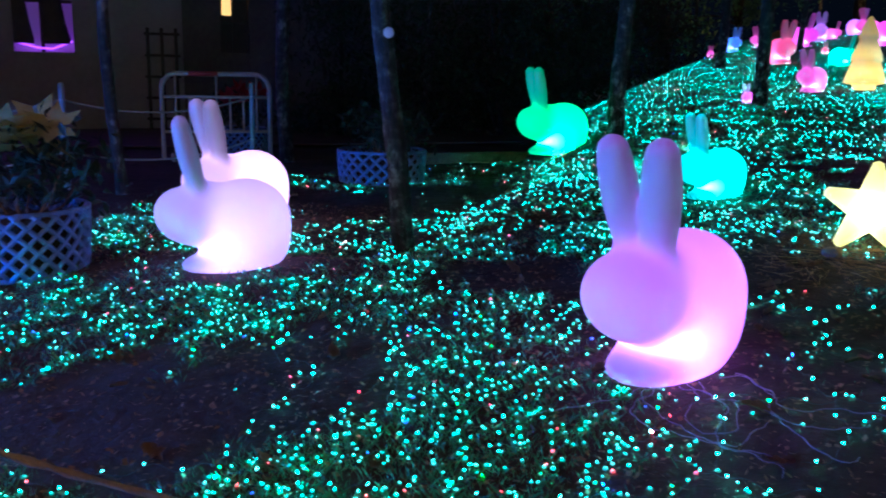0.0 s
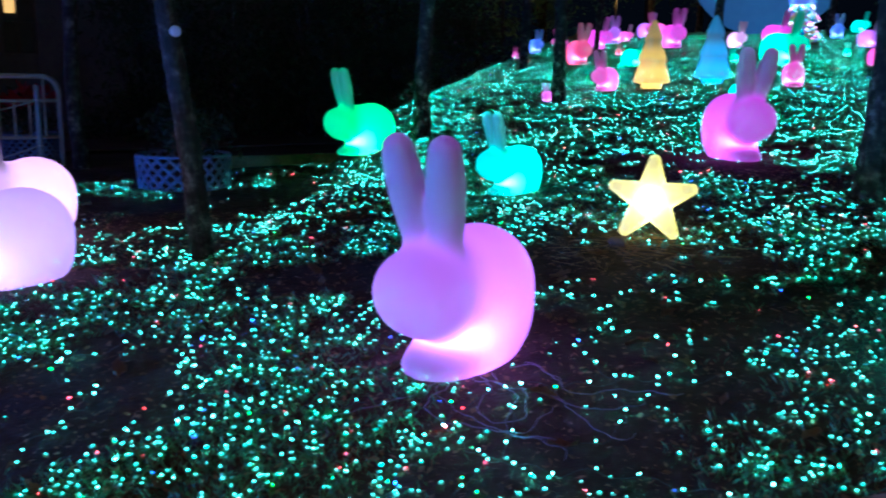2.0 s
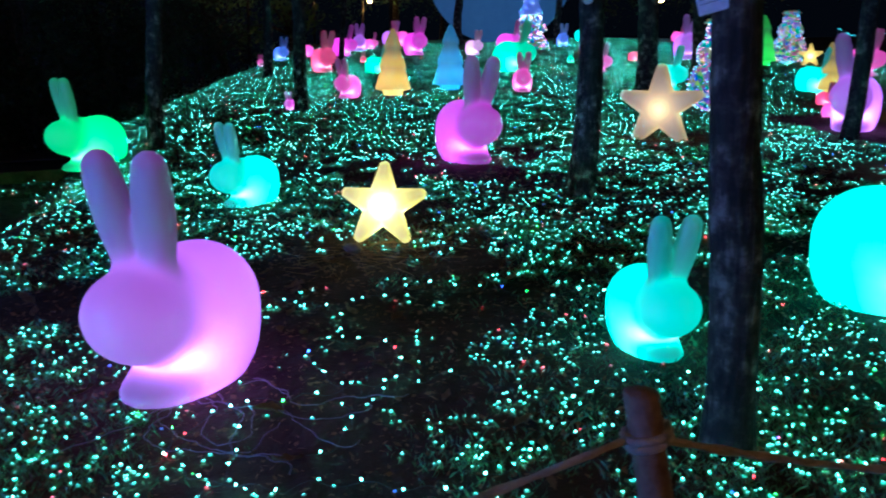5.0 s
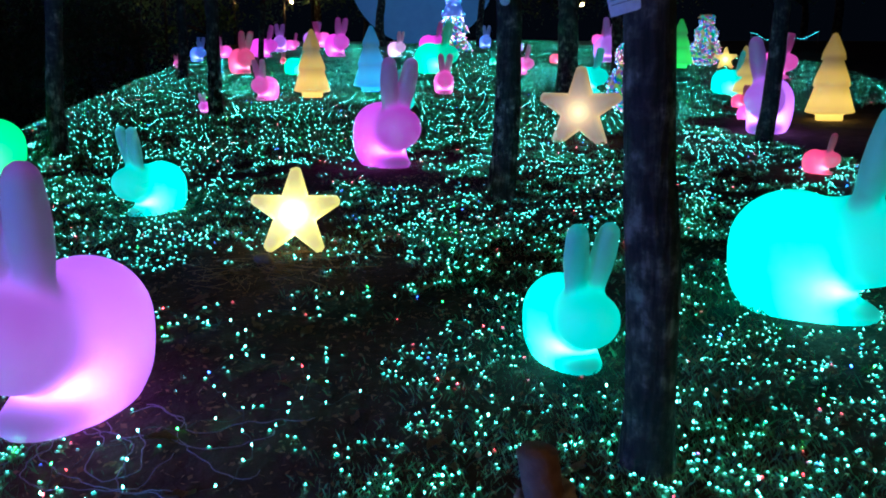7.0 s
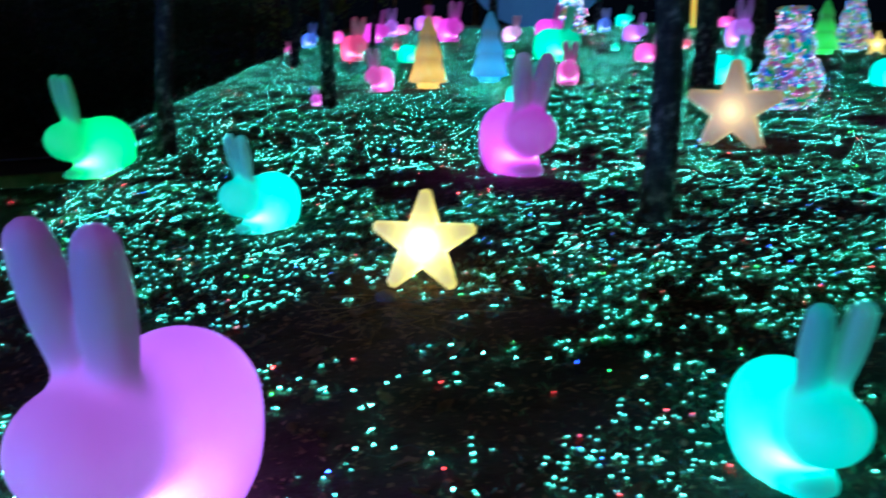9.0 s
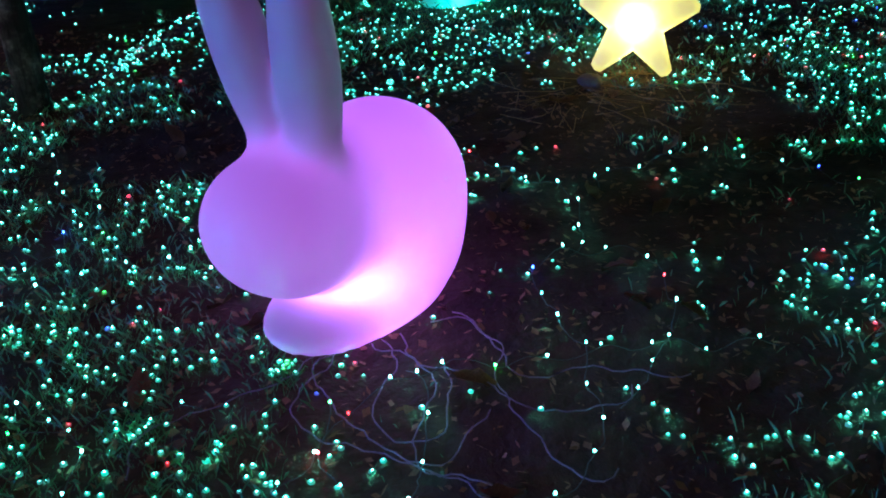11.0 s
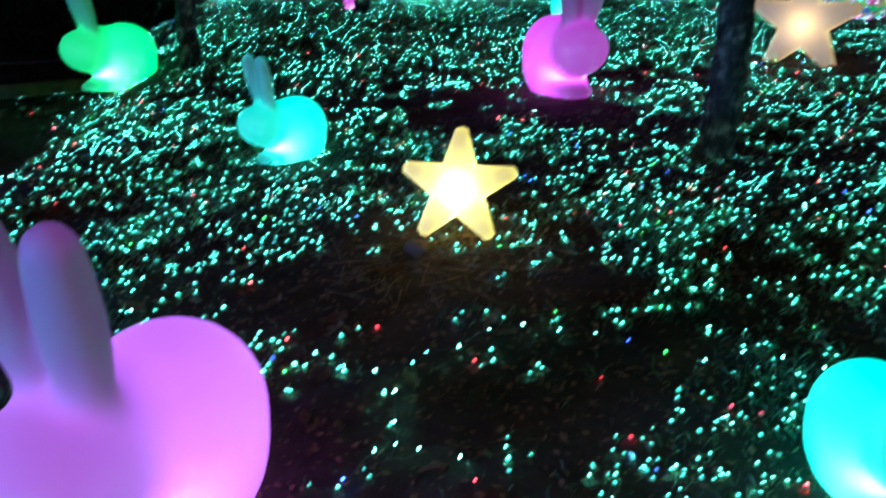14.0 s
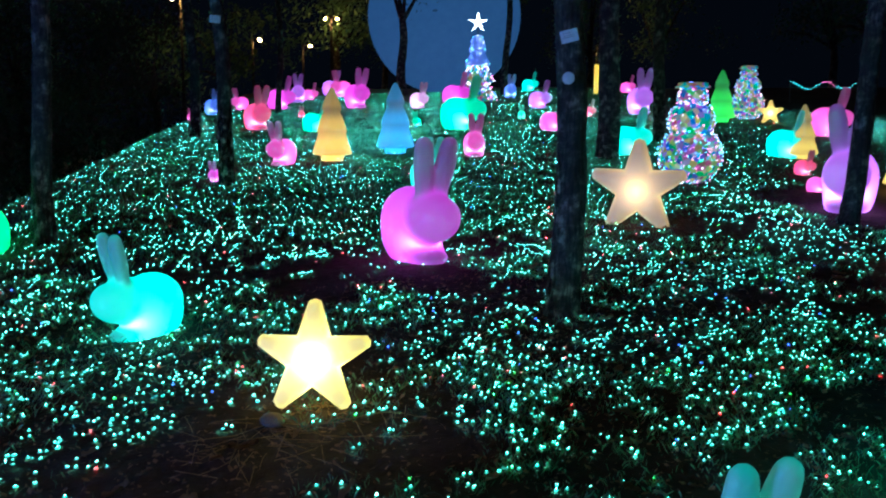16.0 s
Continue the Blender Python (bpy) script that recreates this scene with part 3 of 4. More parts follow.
led_cyan = led("led_cyan", (0.13, 1.0, 0.78), 14, 190)
led_red = led("led_red", (1.0, 0.02, 0.03), 30, 190)
led_blue = led("led_blue", (0.02, 0.06, 1.0), 14, 110)
led_green = led("led_green", (0.06, 1.0, 0.10), 14, 110)
LED = {"cyan": led_cyan, "red": led_red, "blue": led_blue, "green": led_green}
bv, bf = icos(1.0)
groups = {k: [] for k in LED}
for x, y in near_spots + far_spots:
    q = rnd.random()
    groups["red" if q < 0.028 else "blue" if q < 0.044 else "green" if q < 0.06 else "cyan"].append((x, y))
halo_at = {k: [] for k in LED}
for key, mat in LED.items():
    vs, fs = [], []
    for x, y in groups[key]:
        c = np.array((x, y, land(x, y) + rough(x, y) + rnd.uniform(0.006, 0.026)))
        o = len(vs)
        r = rnd.uniform(0.0014, 0.0023) if y < 0.7 else rnd.uniform(0.0016, 0.0026) if y < 5 else rnd.uniform(0.0015, 0.0026)
        vs.extend(bv * r + c)
        fs.extend([tuple(i + o for i in f) for f in bf])
        halo_at[key].append((c[0], c[1], c[2], r))
    ob = new("fairy_lights", pymesh("fairy_lights", vs, fs, mat, True))
    tagged(ob, "many tiny " + key + " fairy lights strewn on dark grass", "fairy lights", kind="stuff")


# dim glowing caps added below each bulb, painting its halo of light
HALO = {"cyan": (0.012, 0.62, 0.42), "red": (0.7, 0.015, 0.02), "blue": (0.015, 0.05, 0.8), "green": (0.03, 0.7, 0.06)}
halo = np.array([(math.cos(a), math.sin(a), z) for z in (-0.55, 0.1) for a in np.arange(6) * math.pi / 3] + [(0, 0, 0.4)])
halo_faces = [(k, (k + 1) % 6, 6 + (k + 1) % 6, 6 + k) for k in range(6)] + [(6 + k, 6 + (k + 1) % 6, 12) for k in range(6)]
for key, col in HALO.items():
    mat = led("halo_" + key, col, 0.2, 0.95)
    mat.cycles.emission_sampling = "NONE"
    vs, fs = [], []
    for x, y, z, r in halo_at[key]:
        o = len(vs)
        vs.extend(halo * (r * (3.0 if y < 3 else 2.3)) + np.array((x, y, z - 0.55 * r)))
        fs.extend([tuple(i + o for i in f) for f in halo_faces])
    tagged(new("fairy_light_halos", pymesh("fairy_light_halos", vs, fs, mat, True)), "painted glow halos round tiny " + key + " fairy lights", "fairy lights", kind="stuff")


# ---- light strings that lie nearest, each with its wire and bulbs ----
STRING_LED = {key: led("string_" + key, c, 12, 120, True) for key, c in (("cyan", (0.13, 1.0, 0.78)), ("red", (1.0, 0.02, 0.03)), ("blue", (0.02, 0.06, 1.0)), ("green", (0.06, 1.0, 0.10)))}
bulb_mesh = {}
for key in LED:
    bm = bmesh.new()
    bmesh.ops.create_icosphere(bm, subdivisions=2, radius=0.0024, matrix=Matrix.Diagonal((1, 1, 1.5, 1)))
    me = bpy.data.meshes.new("bulb")
    bm.to_mesh(me)
    bm.free()
    me.materials.append(STRING_LED[key])
    bulb_mesh[key] = me


def light_string(x, y, heading, bulbs, seed):
    rnd = random.Random(seed)
    ob = tagged(new("light_string"), "string of tiny cyan lights on thin wire in grass", "fairy lights", "light strings")
    ob.location = (x, y, land(x, y))
    a, pts, at = radians(heading), [], []
    px, py = x, y
    for k in range(bulbs * 5):
        a += rnd.uniform(-0.38, 0.38)
        px, py = px + math.cos(a) * 0.022, py + math.sin(a) * 0.022
        lift = 0.012 + 0.012 * (1 + math.sin(k * 0.9 + seed))
        q = Vector((px - x, py - y, land(px, py) + rough(px, py) + lift - land(x, y)))
        pts.append(q)
        if k % 5 == 2:
            at.append(q + Vector((0, 0, 0.008)))
    bm = bmesh.new()
    tube(bm, pts, 0.0012, 4)
    part("wire", bm, wiremat, ob)
    for q in at:
        b = new("bulb", bulb_mesh["cyan" if rnd.random() < 0.93 else rnd.choice(("red", "blue", "green"))])
        b.parent = ob
        b.location = q
    return ob


STRINGS = [(0.05, -0.15, -60), (0.2, -0.1, -20), (-0.15, -0.2, 200), (0.4, -0.5, 10), (-0.4, -0.7, 150), (0.0, -0.9, 80), (0.6, 0.3, 20),
           (-0.9, -0.9, 60), (0.8, -0.7, 30), (1.2, -0.4, 60), (0.3, -1.1, 0), (-0.7, 0.5, 100), (-1.6, 0.6, 10), (1.0, -0.1, 200), (0.75, 0.6, 90), (1.7, -0.4, 10), (-0.2, -1.3, 160), (-2.3, 0.4, 20)]
for k, (x, y, a) in enumerate(STRINGS):
    light_string(x, y, a, 16, k + 30)

# ---- moon ----
bm = bmesh.new()
lathe(bm, [(0.02, -0.25), (0.9, -0.22), (1.6, -0.14), (1.9, -0.06), (1.96, 0.0), (1.9, 0.06), (1.6, 0.14), (0.9, 0.22), (0.02, 0.25)], 64)
moonmat = grainy("moon_skin", (0.02, 0.05, 0.12), (0.05, 0.10, 0.20), 0.5, 0.6, 0.1, 0.01)
moonmat.node_tree.nodes["Principled BSDF"].inputs["Emission Color"].default_value = (0.08, 0.30, 0.80, 1)
moonmat.node_tree.nodes["Principled BSDF"].inputs["Emission Strength"].default_value = 0.19
moon = obj("moon_lamp", bm, moonmat)
moon.matrix_world = look((8.10, 20.12, land(8, 20) + 1.93), (0.4, -1.6, 2.2))
tagged(moon, "huge blue glowing moon disc standing on the hilltop", "moon lamp")


# ---- grass and leaf litter ----
def grass_spots():
    rnd = random.Random(21)
    out = []
    for x, y in near_spots:
        if y < 4.2 and noise.noise(Vector((x * 1.3, y * 1.3, 7.7))) > -0.12 and (x - 0.75) ** 2 + (y - 0.15) ** 2 > 0.42:
            for _ in range(15):
                out.append((x + rnd.gauss(0, 0.032), y + rnd.gauss(0, 0.032)))
    while len(out) < 110000:
        x, y = rnd.uniform(-3.6, 4.5), rnd.uniform(-2.0, 4.5)
        lush = math.exp(-((x - 1.75) ** 2 + (y + 0.35) ** 2) / 0.35)
        if rnd.random() < 0.15 * density(x, y) ** 2 + lush:
            out.append((x, y))
    return out


rnd = random.Random(22)
vs, fs = [], []
for x, y in grass_spots():
    z = land(x, y) + rough(x, y) - 0.004
    a, h, w = rnd.uniform(0, 6.3), rnd.uniform(0.010, 0.038), rnd.uniform(0.0007, 0.0016)
    bend = rnd.uniform(0.2, 1.1) * h
    ca, sa = math.cos(a), math.sin(a)
    o = len(vs)
    vs.extend(((x - sa * w, y + ca * w, z), (x + sa * w, y - ca * w, z), (x + ca * bend * 0.4 + sa * w * 0.7, y + sa * bend * 0.4 - ca * w * 0.7, z + h * 0.65), (x + ca * bend, y + sa * bend, z + h)))
    fs.extend(((o, o + 1, o + 2), (o, o + 2, o + 3)))
tagged(new("grass", pymesh("grass", vs, fs, leafgreen)), "short sparse green grass blades on dark earth", "grass", kind="stuff")

# low tufts farther up the slope
vs, fs = [], []
for x, y in far_spots + [q for q in near_spots if q[1] >= 4.2]:
    for _ in range(7):
        px, py = x + rnd.gauss(0, 0.07), y + rnd.gauss(0, 0.07)
        z = land(px, py) + rough(px, py) - 0.005
        a, h, w = rnd.uniform(0, 6.3), rnd.uniform(0.02, 0.05), rnd.uniform(0.003, 0.007)
        ca, sa = math.cos(a), math.sin(a)
        o = len(vs)
        vs.extend(((px - sa * w, py + ca * w, z), (px + sa * w, py - ca * w, z), (px + ca * h * 0.6, py + sa * h * 0.6, z + h)))
        fs.append((o, o + 1, o + 2))
tagged(new("grass", pymesh("grass", vs, fs, tuftgreen)), "low grass tufts between lights up the slope", "grass", kind="stuff")

# fine litter: crumbs, twigs and broken leaves
vs, fs = [], []
for _ in range(26000):
    x, y = rnd.uniform(-3.0, 3.6), rnd.uniform(-2.0, 3.2)
    c = Vector((x, y, land(x, y) + rough(x, y) + rnd.uniform(0.0, 0.008)))
    m = Euler((rnd.uniform(-0.5, 0.5), rnd.uniform(-0.5, 0.5), rnd.uniform(0, 6.3))).to_matrix()
    k, q = rnd.uniform(0.004, 0.017), rnd.uniform(0.15, 0.7)
    o = len(vs)
    vs.extend(c + m @ Vector(v) * k for v in ((-1, 0, 0), (0, -q, 0.15), (1, 0, 0.1), (0.1, q, 0)))
    fs.extend(((o, o + 1, o + 2), (o, o + 2, o + 3)))
tagged(new("leaf_litter", pymesh("leaf_litter", vs, fs, dryleaf)), "brown crumbs and broken leaves on the earth", "leaf litter", kind="stuff")


def leaf_mesh(seed):
    rnd = random.Random(seed)
    bm = bmesh.new()
    n, rows = 7, []
    for i in range(n + 1):
        t = i / n
        w = 0.42 * math.sin(math.pi * min(1, t * 0.96 + 0.02)) ** 0.8 * (1 + rnd.uniform(-0.12, 0.12))
        lift = 0.25 * math.sin(t * 3 + seed) + 0.1
        rows.append([bm.verts.new((t - 0.5, s * w * 0.5, lift * 0.35 + abs(s) * rnd.uniform(0.05, 0.22))) for s in (-1, 0, 1)])
    for a, b in zip(rows, rows[1:]):
        for k in range(2):
            bm.faces.new((a[k], a[k + 1], b[k + 1], b[k]))
    r = bmesh.ops.solidify(bm, geom=list(bm.faces), thickness=0.012)
    me = bpy.data.meshes.new("fallen_leaf")
    bm.to_mesh(me)
    bm.free()
    for f in me.polygons:
        f.use_smooth = True
    me.materials.append(dryleaf)
    return me


LEAVES = [leaf_mesh(k) for k in range(6)]
for k in range(170):
    if k < 110:
        x, y = rnd.uniform(-1.9, 2.4), rnd.uniform(-1.6, 1.6)
    else:
        x, y = rnd.uniform(-2.6, 4.4), rnd.uniform(0.5, 4.2)
    ob = new("fallen_leaf", rnd.choice(LEAVES))
    size = rnd.uniform(0.05, 0.11)
    ob.matrix_world = pose(x, y, land(x, y) + rough(x, y) + 0.006, rnd.uniform(-20, 20), rnd.uniform(-20, 20), rnd.uniform(0, 360)) @ Matrix.Diagonal((size, size, size, 1))
    tagged(ob, "dry curled brown leaf lying on the earth", "leaf", "fallen leaves")


# ---- rope fence ----
def fence_post(x, y, top, lean, label):
    ob = tagged(new("fence_post"), label, "post", "fence posts")
    z0 = land(x, y) - 0.1
    ob.location = (x, y, z0)
    h = top - z0
    bm = bmesh.new()
    prof = [(0.020, 0), (0.0205, h * 0.5), (0.0198, h - 0.004), (0.0185, h), (0.0005, h + 0.001)]
    lathe(bm, prof, 16)
    for v in bm.verts:
        v.co += Vector((1, 0.6, 0)) * noise.noise(v.co * 20) * 0.0015 + Vector((-lean * (v.co.z - h), 0, 0))
    part("pole", bm, postwood, ob)
    for k in range(2):
        bm = bmesh.new()
        zz = h - 0.048 - 0.009 * k
        tube(bm, [((0.024 + 0.002 * math.cos(a * 3)) * math.cos(a) + lean * (h - zz), 0.024 * math.sin(a), zz + 0.006 * math.cos(a)) for a in np.linspace(0, 6.28, 21)], 0.0048, 7)
        part("rope_loop", bm, ropemat, ob, "coiled fibre rope")
    return ob


def rope(a, b, sag, thick, label):
    bm = bmesh.new()
    pts = [Vector(a).lerp(Vector(b), t) - Vector((0, 0, sag * 4 * t * (1 - t))) for t in np.linspace(0, 1, 33)]
    # two twisted strands
    for ph in (0, math.pi):
        tube(bm, [p + Vector((0, math.cos(k * 2.4 + ph), math.sin(k * 2.4 + ph))) * thick * 0.45 for k, p in enumerate(pts)], thick * 0.62, 6)
    ob = obj("rope", bm, ropemat)
    return tagged(ob, label, "rope", "fence ropes")


FP = [(-1.11, -1.894, 0.66), (0.626, -1.894, 0.66), (2.35, -1.894, 0.68)]
for x, y, top in FP:
    fence_post(x, y, top, 0.20, "short round wooden fence post with rope tied round")
FP = [(-2.85, -1.894, 0.64)] + FP
for (x0, y0, t0), (x1, y1, t1) in zip(FP, FP[1:]):
    rope((x0, y0, t0 - 0.05), (x1, y1, t1 - 0.05), 0.135, 0.0062, "natural fibre rope slung between fence posts")

steel = grainy("post_grey_green", (0.16, 0.26, 0.28), (0.3, 0.42, 0.44), 6, 0.6, 0.2, 0.002)
cordmat = grainy("pale_cord", (0.35, 0.42, 0.44), (0.55, 0.62, 0.64), 20, 0.7, 0.3, 0.001)


def cord_post(x, y, h):
    ob = tagged(new("cord_post"), "slim grey-green post holding two pale cords", "post", "cord fence")
    ob.location = (x, y, land(x, y) - 0.05)
    bm = bmesh.new()
    tube(bm, [(0, 0, 0), (0, 0, h * 0.5), (0, 0, h), (0, 0, h + 0.01)], [0.026, 0.024, 0.023, 0.012], 10)
    part("pole", bm, steel, ob)
    for z in (h - 0.12, h - 0.52):
        bm = bmesh.new()
        tube(bm, [(0.028 * math.cos(a), 0.028 * math.sin(a), z) for a in np.linspace(0, 6.28, 11)], 0.006, 5)
        part("knot", bm, cordmat, ob)
    return ob


CP = [(-5.9, 2.2), (-4.33, 3.34), (-3.55, 5.1)]
for x, y in CP:
    cord_post(x, y, 0.86)
for (x0, y0), (x1, y1) in zip(CP, CP[1:]):
    for dz in (0.69, 0.29):
        bm = bmesh.new()
        a, b = Vector((x0, y0, land(x0, y0) + dz)), Vector((x1, y1, land(x1, y1) + dz))
        tube(bm, [a.lerp(b, t) - Vector((0, 0, 0.12 * 4 * t * (1 - t))) for t in np.linspace(0, 1, 15)], 0.008, 6)
        tagged(obj("cord", bm, cordmat), "pale cord sagging between slim posts", "rope", "cord fence")

# ---- planters with lattice skirts ----
lattice_blue = grainy("lattice_plastic", (0.10, 0.16, 0.32), (0.18, 0.25, 0.44), 4, 0.5, 0.1, 0.001)


def planter(x, y, r, h, label, leaves, flower=None):
    ob = tagged(new("planter"), label, "planter", "lattice planters")
    ob.location = (x, y, land(x, y) - 0.01)
    n = 22
    bm = bmesh.new()
    for k in range(n):
        for s in (1, -1):
            pts = []
            for i in range(7):
                t = i / 6
                a = 2 * math.pi * (k + s * t * h / r * 0.16 * n) / n
                rr = r * (1 + 0.06 * t)
                pts.append((rr * math.cos(a), rr * math.sin(a), t * h))
            tube(bm, pts, 0.0155, 4)
    part("lattice", bm, lattice_blue, ob, "blue diagonal plastic lattice")
    for z in (0.0, h):
        bm = bmesh.new()
        rr = r * (1.06 if z else 1.0)
        tube(bm, [(rr * math.cos(a), rr * math.sin(a), z) for a in np.linspace(0, 2 * math.pi, 33)], 0.012, 6)
        part("rim", bm, lattice_blue, ob)
    bm = bmesh.new()
    lathe(bm, [(r * 0.93, 0.0), (r * 0.95, h * 0.8), (r * 0.6, h * 0.86), (0.01, h * 0.9)], 24)
    part("soil_core", bm, soil, ob)
    rnd = random.Random(int(x * 100))
    cs = [(rnd.uniform(-0.7, 0.7) * r, rnd.uniform(-0.7, 0.7) * r, h + rnd.uniform(0.05, leaves)) for _ in range(12)]
    for c in cs[:7]:
        bm = bmesh.new()
        tube(bm, [(c[0] * 0.3, c[1] * 0.3, h * 0.8), (c[0] * 0.7, c[1] * 0.7, c[2] * 0.7), c], [0.008, 0.006, 0.004], 5)
        part("stem", bm, postwood, ob)
    v, f = leaf_cloud(cs, 520, 0.11, 0.04, 3)
    fol = new("foliage", pymesh("foliage", v, f, hedgegreen))
    fol.parent = ob
    if flower:
        for k in range(9):
            a = rnd.uniform(0, 6.3)
            c = Vector((math.cos(a) * r * rnd.uniform(0, 0.8), math.sin(a) * r * rnd.uniform(0, 0.8), h + leaves + rnd.uniform(-0.05, 0.1)))
            bm = bmesh.new()
            turn = Euler((rnd.uniform(-0.9, 0.9), rnd.uniform(-0.9, 0.9), 0)).to_matrix()
            for q in range(6):
                b = q * 1.047 + rnd.uniform(-0.2, 0.2)
                d, e = Vector((math.cos(b), math.sin(b), 0.25)), Vector((-math.sin(b), math.cos(b), 0))
                k0 = [bm.verts.new(c + turn @ v) for v in (d * 0.01, d * 0.07 + e * 0.042, d * 0.16, d * 0.07 - e * 0.042)]
                bm.faces.new(k0)
            bmesh.ops.solidify(bm, geom=list(bm.faces), thickness=0.003)
            part("flower", bm, flower, ob, "large-bracted flower", False)
    return ob


yellow_bract = grainy("yellow_bract", (0.45, 0.36, 0.10), (0.7, 0.6, 0.25), 14, 0.6, 0.1, 0.001)
red_bract = grainy("red_bract", (0.35, 0.01, 0.02), (0.6, 0.03, 0.05), 14, 0.6, 0.1, 0.001)
planter(-3.03, 1.10, 0.30, 0.32, "round planter with blue lattice skirt and yellow poinsettias", 0.34, yellow_bract)
planter(-2.16, 4.70, 0.36, 0.28, "round planter with pale blue lattice skirt and low shrubs", 0.26)
planter(-4.35, 6.6, 0.28, 0.30, "round planter with red poinsettias beside a barrier", 0.34, red_bract)

# ---- barrier ----
paint = grainy("barrier_paint", (0.42, 0.36, 0.28), (0.66, 0.60, 0.50), 5, 0.55, 0.2, 0.002)
red_paint = grainy("barrier_red", (0.30, 0.03, 0.02), (0.5, 0.06, 0.04), 5, 0.55, 0.2, 0.002)
bar = tagged(new("crowd_barrier"), "cream and red tubular steel crowd barrier on the path", "barrier")
bar.matrix_world = pose(-4.30, 5.9, land(-4.3, 5.9) - 0.01, 0, 0, 30)
W, H = 1.10, 0.90
bm = bmesh.new()
arc = [(-W / 2, 0, 0.0), (-W / 2, 0, H - 0.16)] + [(-W / 2 + 0.16 - 0.16 * math.cos(a), 0, H - 0.16 + 0.16 * math.sin(a)) for a in np.linspace(0.2, 1.57, 6)]
arc += [(W / 2 - 0.16 + 0.16 * math.sin(a), 0, H - 0.16 + 0.16 * math.cos(a)) for a in np.linspace(0, 1.4, 6)] + [(W / 2, 0, H - 0.16), (W / 2, 0, 0.0)]
tube(bm, arc, 0.024, 10)
part("frame", bm, paint, bar)
bm = bmesh.new()
tube(bm, [(-0.28, 0, H), (0.02, 0, H)], 0.026, 10)
part("red_band", bm, red_paint, bar, "red painted band")
for z in (0.30, 0.66):
    bm = bmesh.new()
    tube(bm, [(-W / 2, 0, z), (W / 2, 0, z)], 0.016, 8)
    part("rail", bm, paint, bar)
for k in range(7):
    bm = bmesh.new()
    x = -W / 2 + W * (k + 1) / 8
    tube(bm, [(x, 0, 0.30), (x, 0, 0.66 if k % 3 else H - 0.01)], 0.012, 6)
    part("upright", bm, paint, bar)
for s in (-1, 1):
    bm = bmesh.new()
    tube(bm, [(s * W * 0.42, -0.28, 0.02), (s * W * 0.42, 0, 0.06), (s * W * 0.42, 0.28, 0.02)], 0.02, 8)
    part("foot", bm, paint, bar)

# timber edging beside the path
bm = bmesh.new()
box(bm, (-1.0, -0.05, -0.05), (1.0, 0.05, 0.10), 0.012)
tm = obj("timber_edging", bm, postwood, False)
tm.matrix_world = pose(-1.95, 6.3, land(-1.95, 6.3) + 0.02, 0, 0, 32)
tagged(tm, "weathered timber edging along the planting bed", "edging", kind="structure")

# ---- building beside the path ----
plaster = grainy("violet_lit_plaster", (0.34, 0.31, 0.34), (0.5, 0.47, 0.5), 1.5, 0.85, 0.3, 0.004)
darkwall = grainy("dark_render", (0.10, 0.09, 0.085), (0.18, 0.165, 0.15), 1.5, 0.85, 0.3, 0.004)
framewood = grainy("dark_frame", (0.02, 0.02, 0.022), (0.05, 0.048, 0.045), 8, 0.5, 0.2, 0.002)
violet_win = glowing("violet_window", (0.28, 0.05, 0.72), 0.10)
unseen_win = glowing("unseen_violet", (0.30, 0.08, 1.0), 4)
warm_win = glowing("warm_window", (1.0, 0.55, 0.16), 0.8)
house = tagged(new("building"), "plastered building with violet-lit windows beside the path", "building")
house.matrix_world = pose(-7.55, 9.1, 0.0, 0, 0, 33)


def hbox(name, lo, hi, mat, parent=None, label="", bevel=0.01):
    bm = bmesh.new()
    box(bm, lo, hi, bevel)
    return part(name, bm, mat, parent or house, label, False)


# local x runs along the front, y into the building; openings are left between the wall pieces
hbox("wall", (-7.0, 0.0, -0.2), (-1.25, 0.25, 1.15), plaster)
hbox("wall", (-0.42, 0.0, -0.2), (1.05, 0.25, 4.2), plaster)
hbox("wall", (-1.25, 0.0, -0.2), (-0.42, 0.25, 1.15), plaster)
hbox("wall", (-7.0, 0.0, 2.7), (-0.42, 0.25, 4.2), plaster)
hbox("wall", (-3.2, 0.0, 1.15), (-1.25, 0.25, 2.7), plaster)
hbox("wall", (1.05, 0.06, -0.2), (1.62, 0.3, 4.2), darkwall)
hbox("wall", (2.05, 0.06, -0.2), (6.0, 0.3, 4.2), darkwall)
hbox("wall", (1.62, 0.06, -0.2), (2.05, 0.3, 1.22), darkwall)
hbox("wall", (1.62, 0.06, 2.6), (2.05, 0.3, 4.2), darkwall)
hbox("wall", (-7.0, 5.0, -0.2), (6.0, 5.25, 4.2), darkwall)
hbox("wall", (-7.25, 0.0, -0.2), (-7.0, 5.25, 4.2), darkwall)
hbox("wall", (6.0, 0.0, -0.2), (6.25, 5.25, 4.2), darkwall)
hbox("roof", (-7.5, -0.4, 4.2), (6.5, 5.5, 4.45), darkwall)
hbox("pillar", (-0.46, -0.10, -0.2), (-0.16, 0.0, 4.2), plaster, None, "pale pilaster")
hbox("ledge", (-3.2, -0.08, 1.08), (-0.46, 0.0, 1.16), plaster)
w = hbox("window", (-1.25, 0.12, 1.16), (-0.46, 0.15, 2.7), violet_win, None, "violet glowing window", 0.002)
hbox("frame", (-0.90, 0.06, 1.16), (-0.85, 0.11, 2.7), framewood, w)
hbox("frame", (-1.25, 0.06, 1.85), (-0.46, 0.11, 1.90), framewood, w)
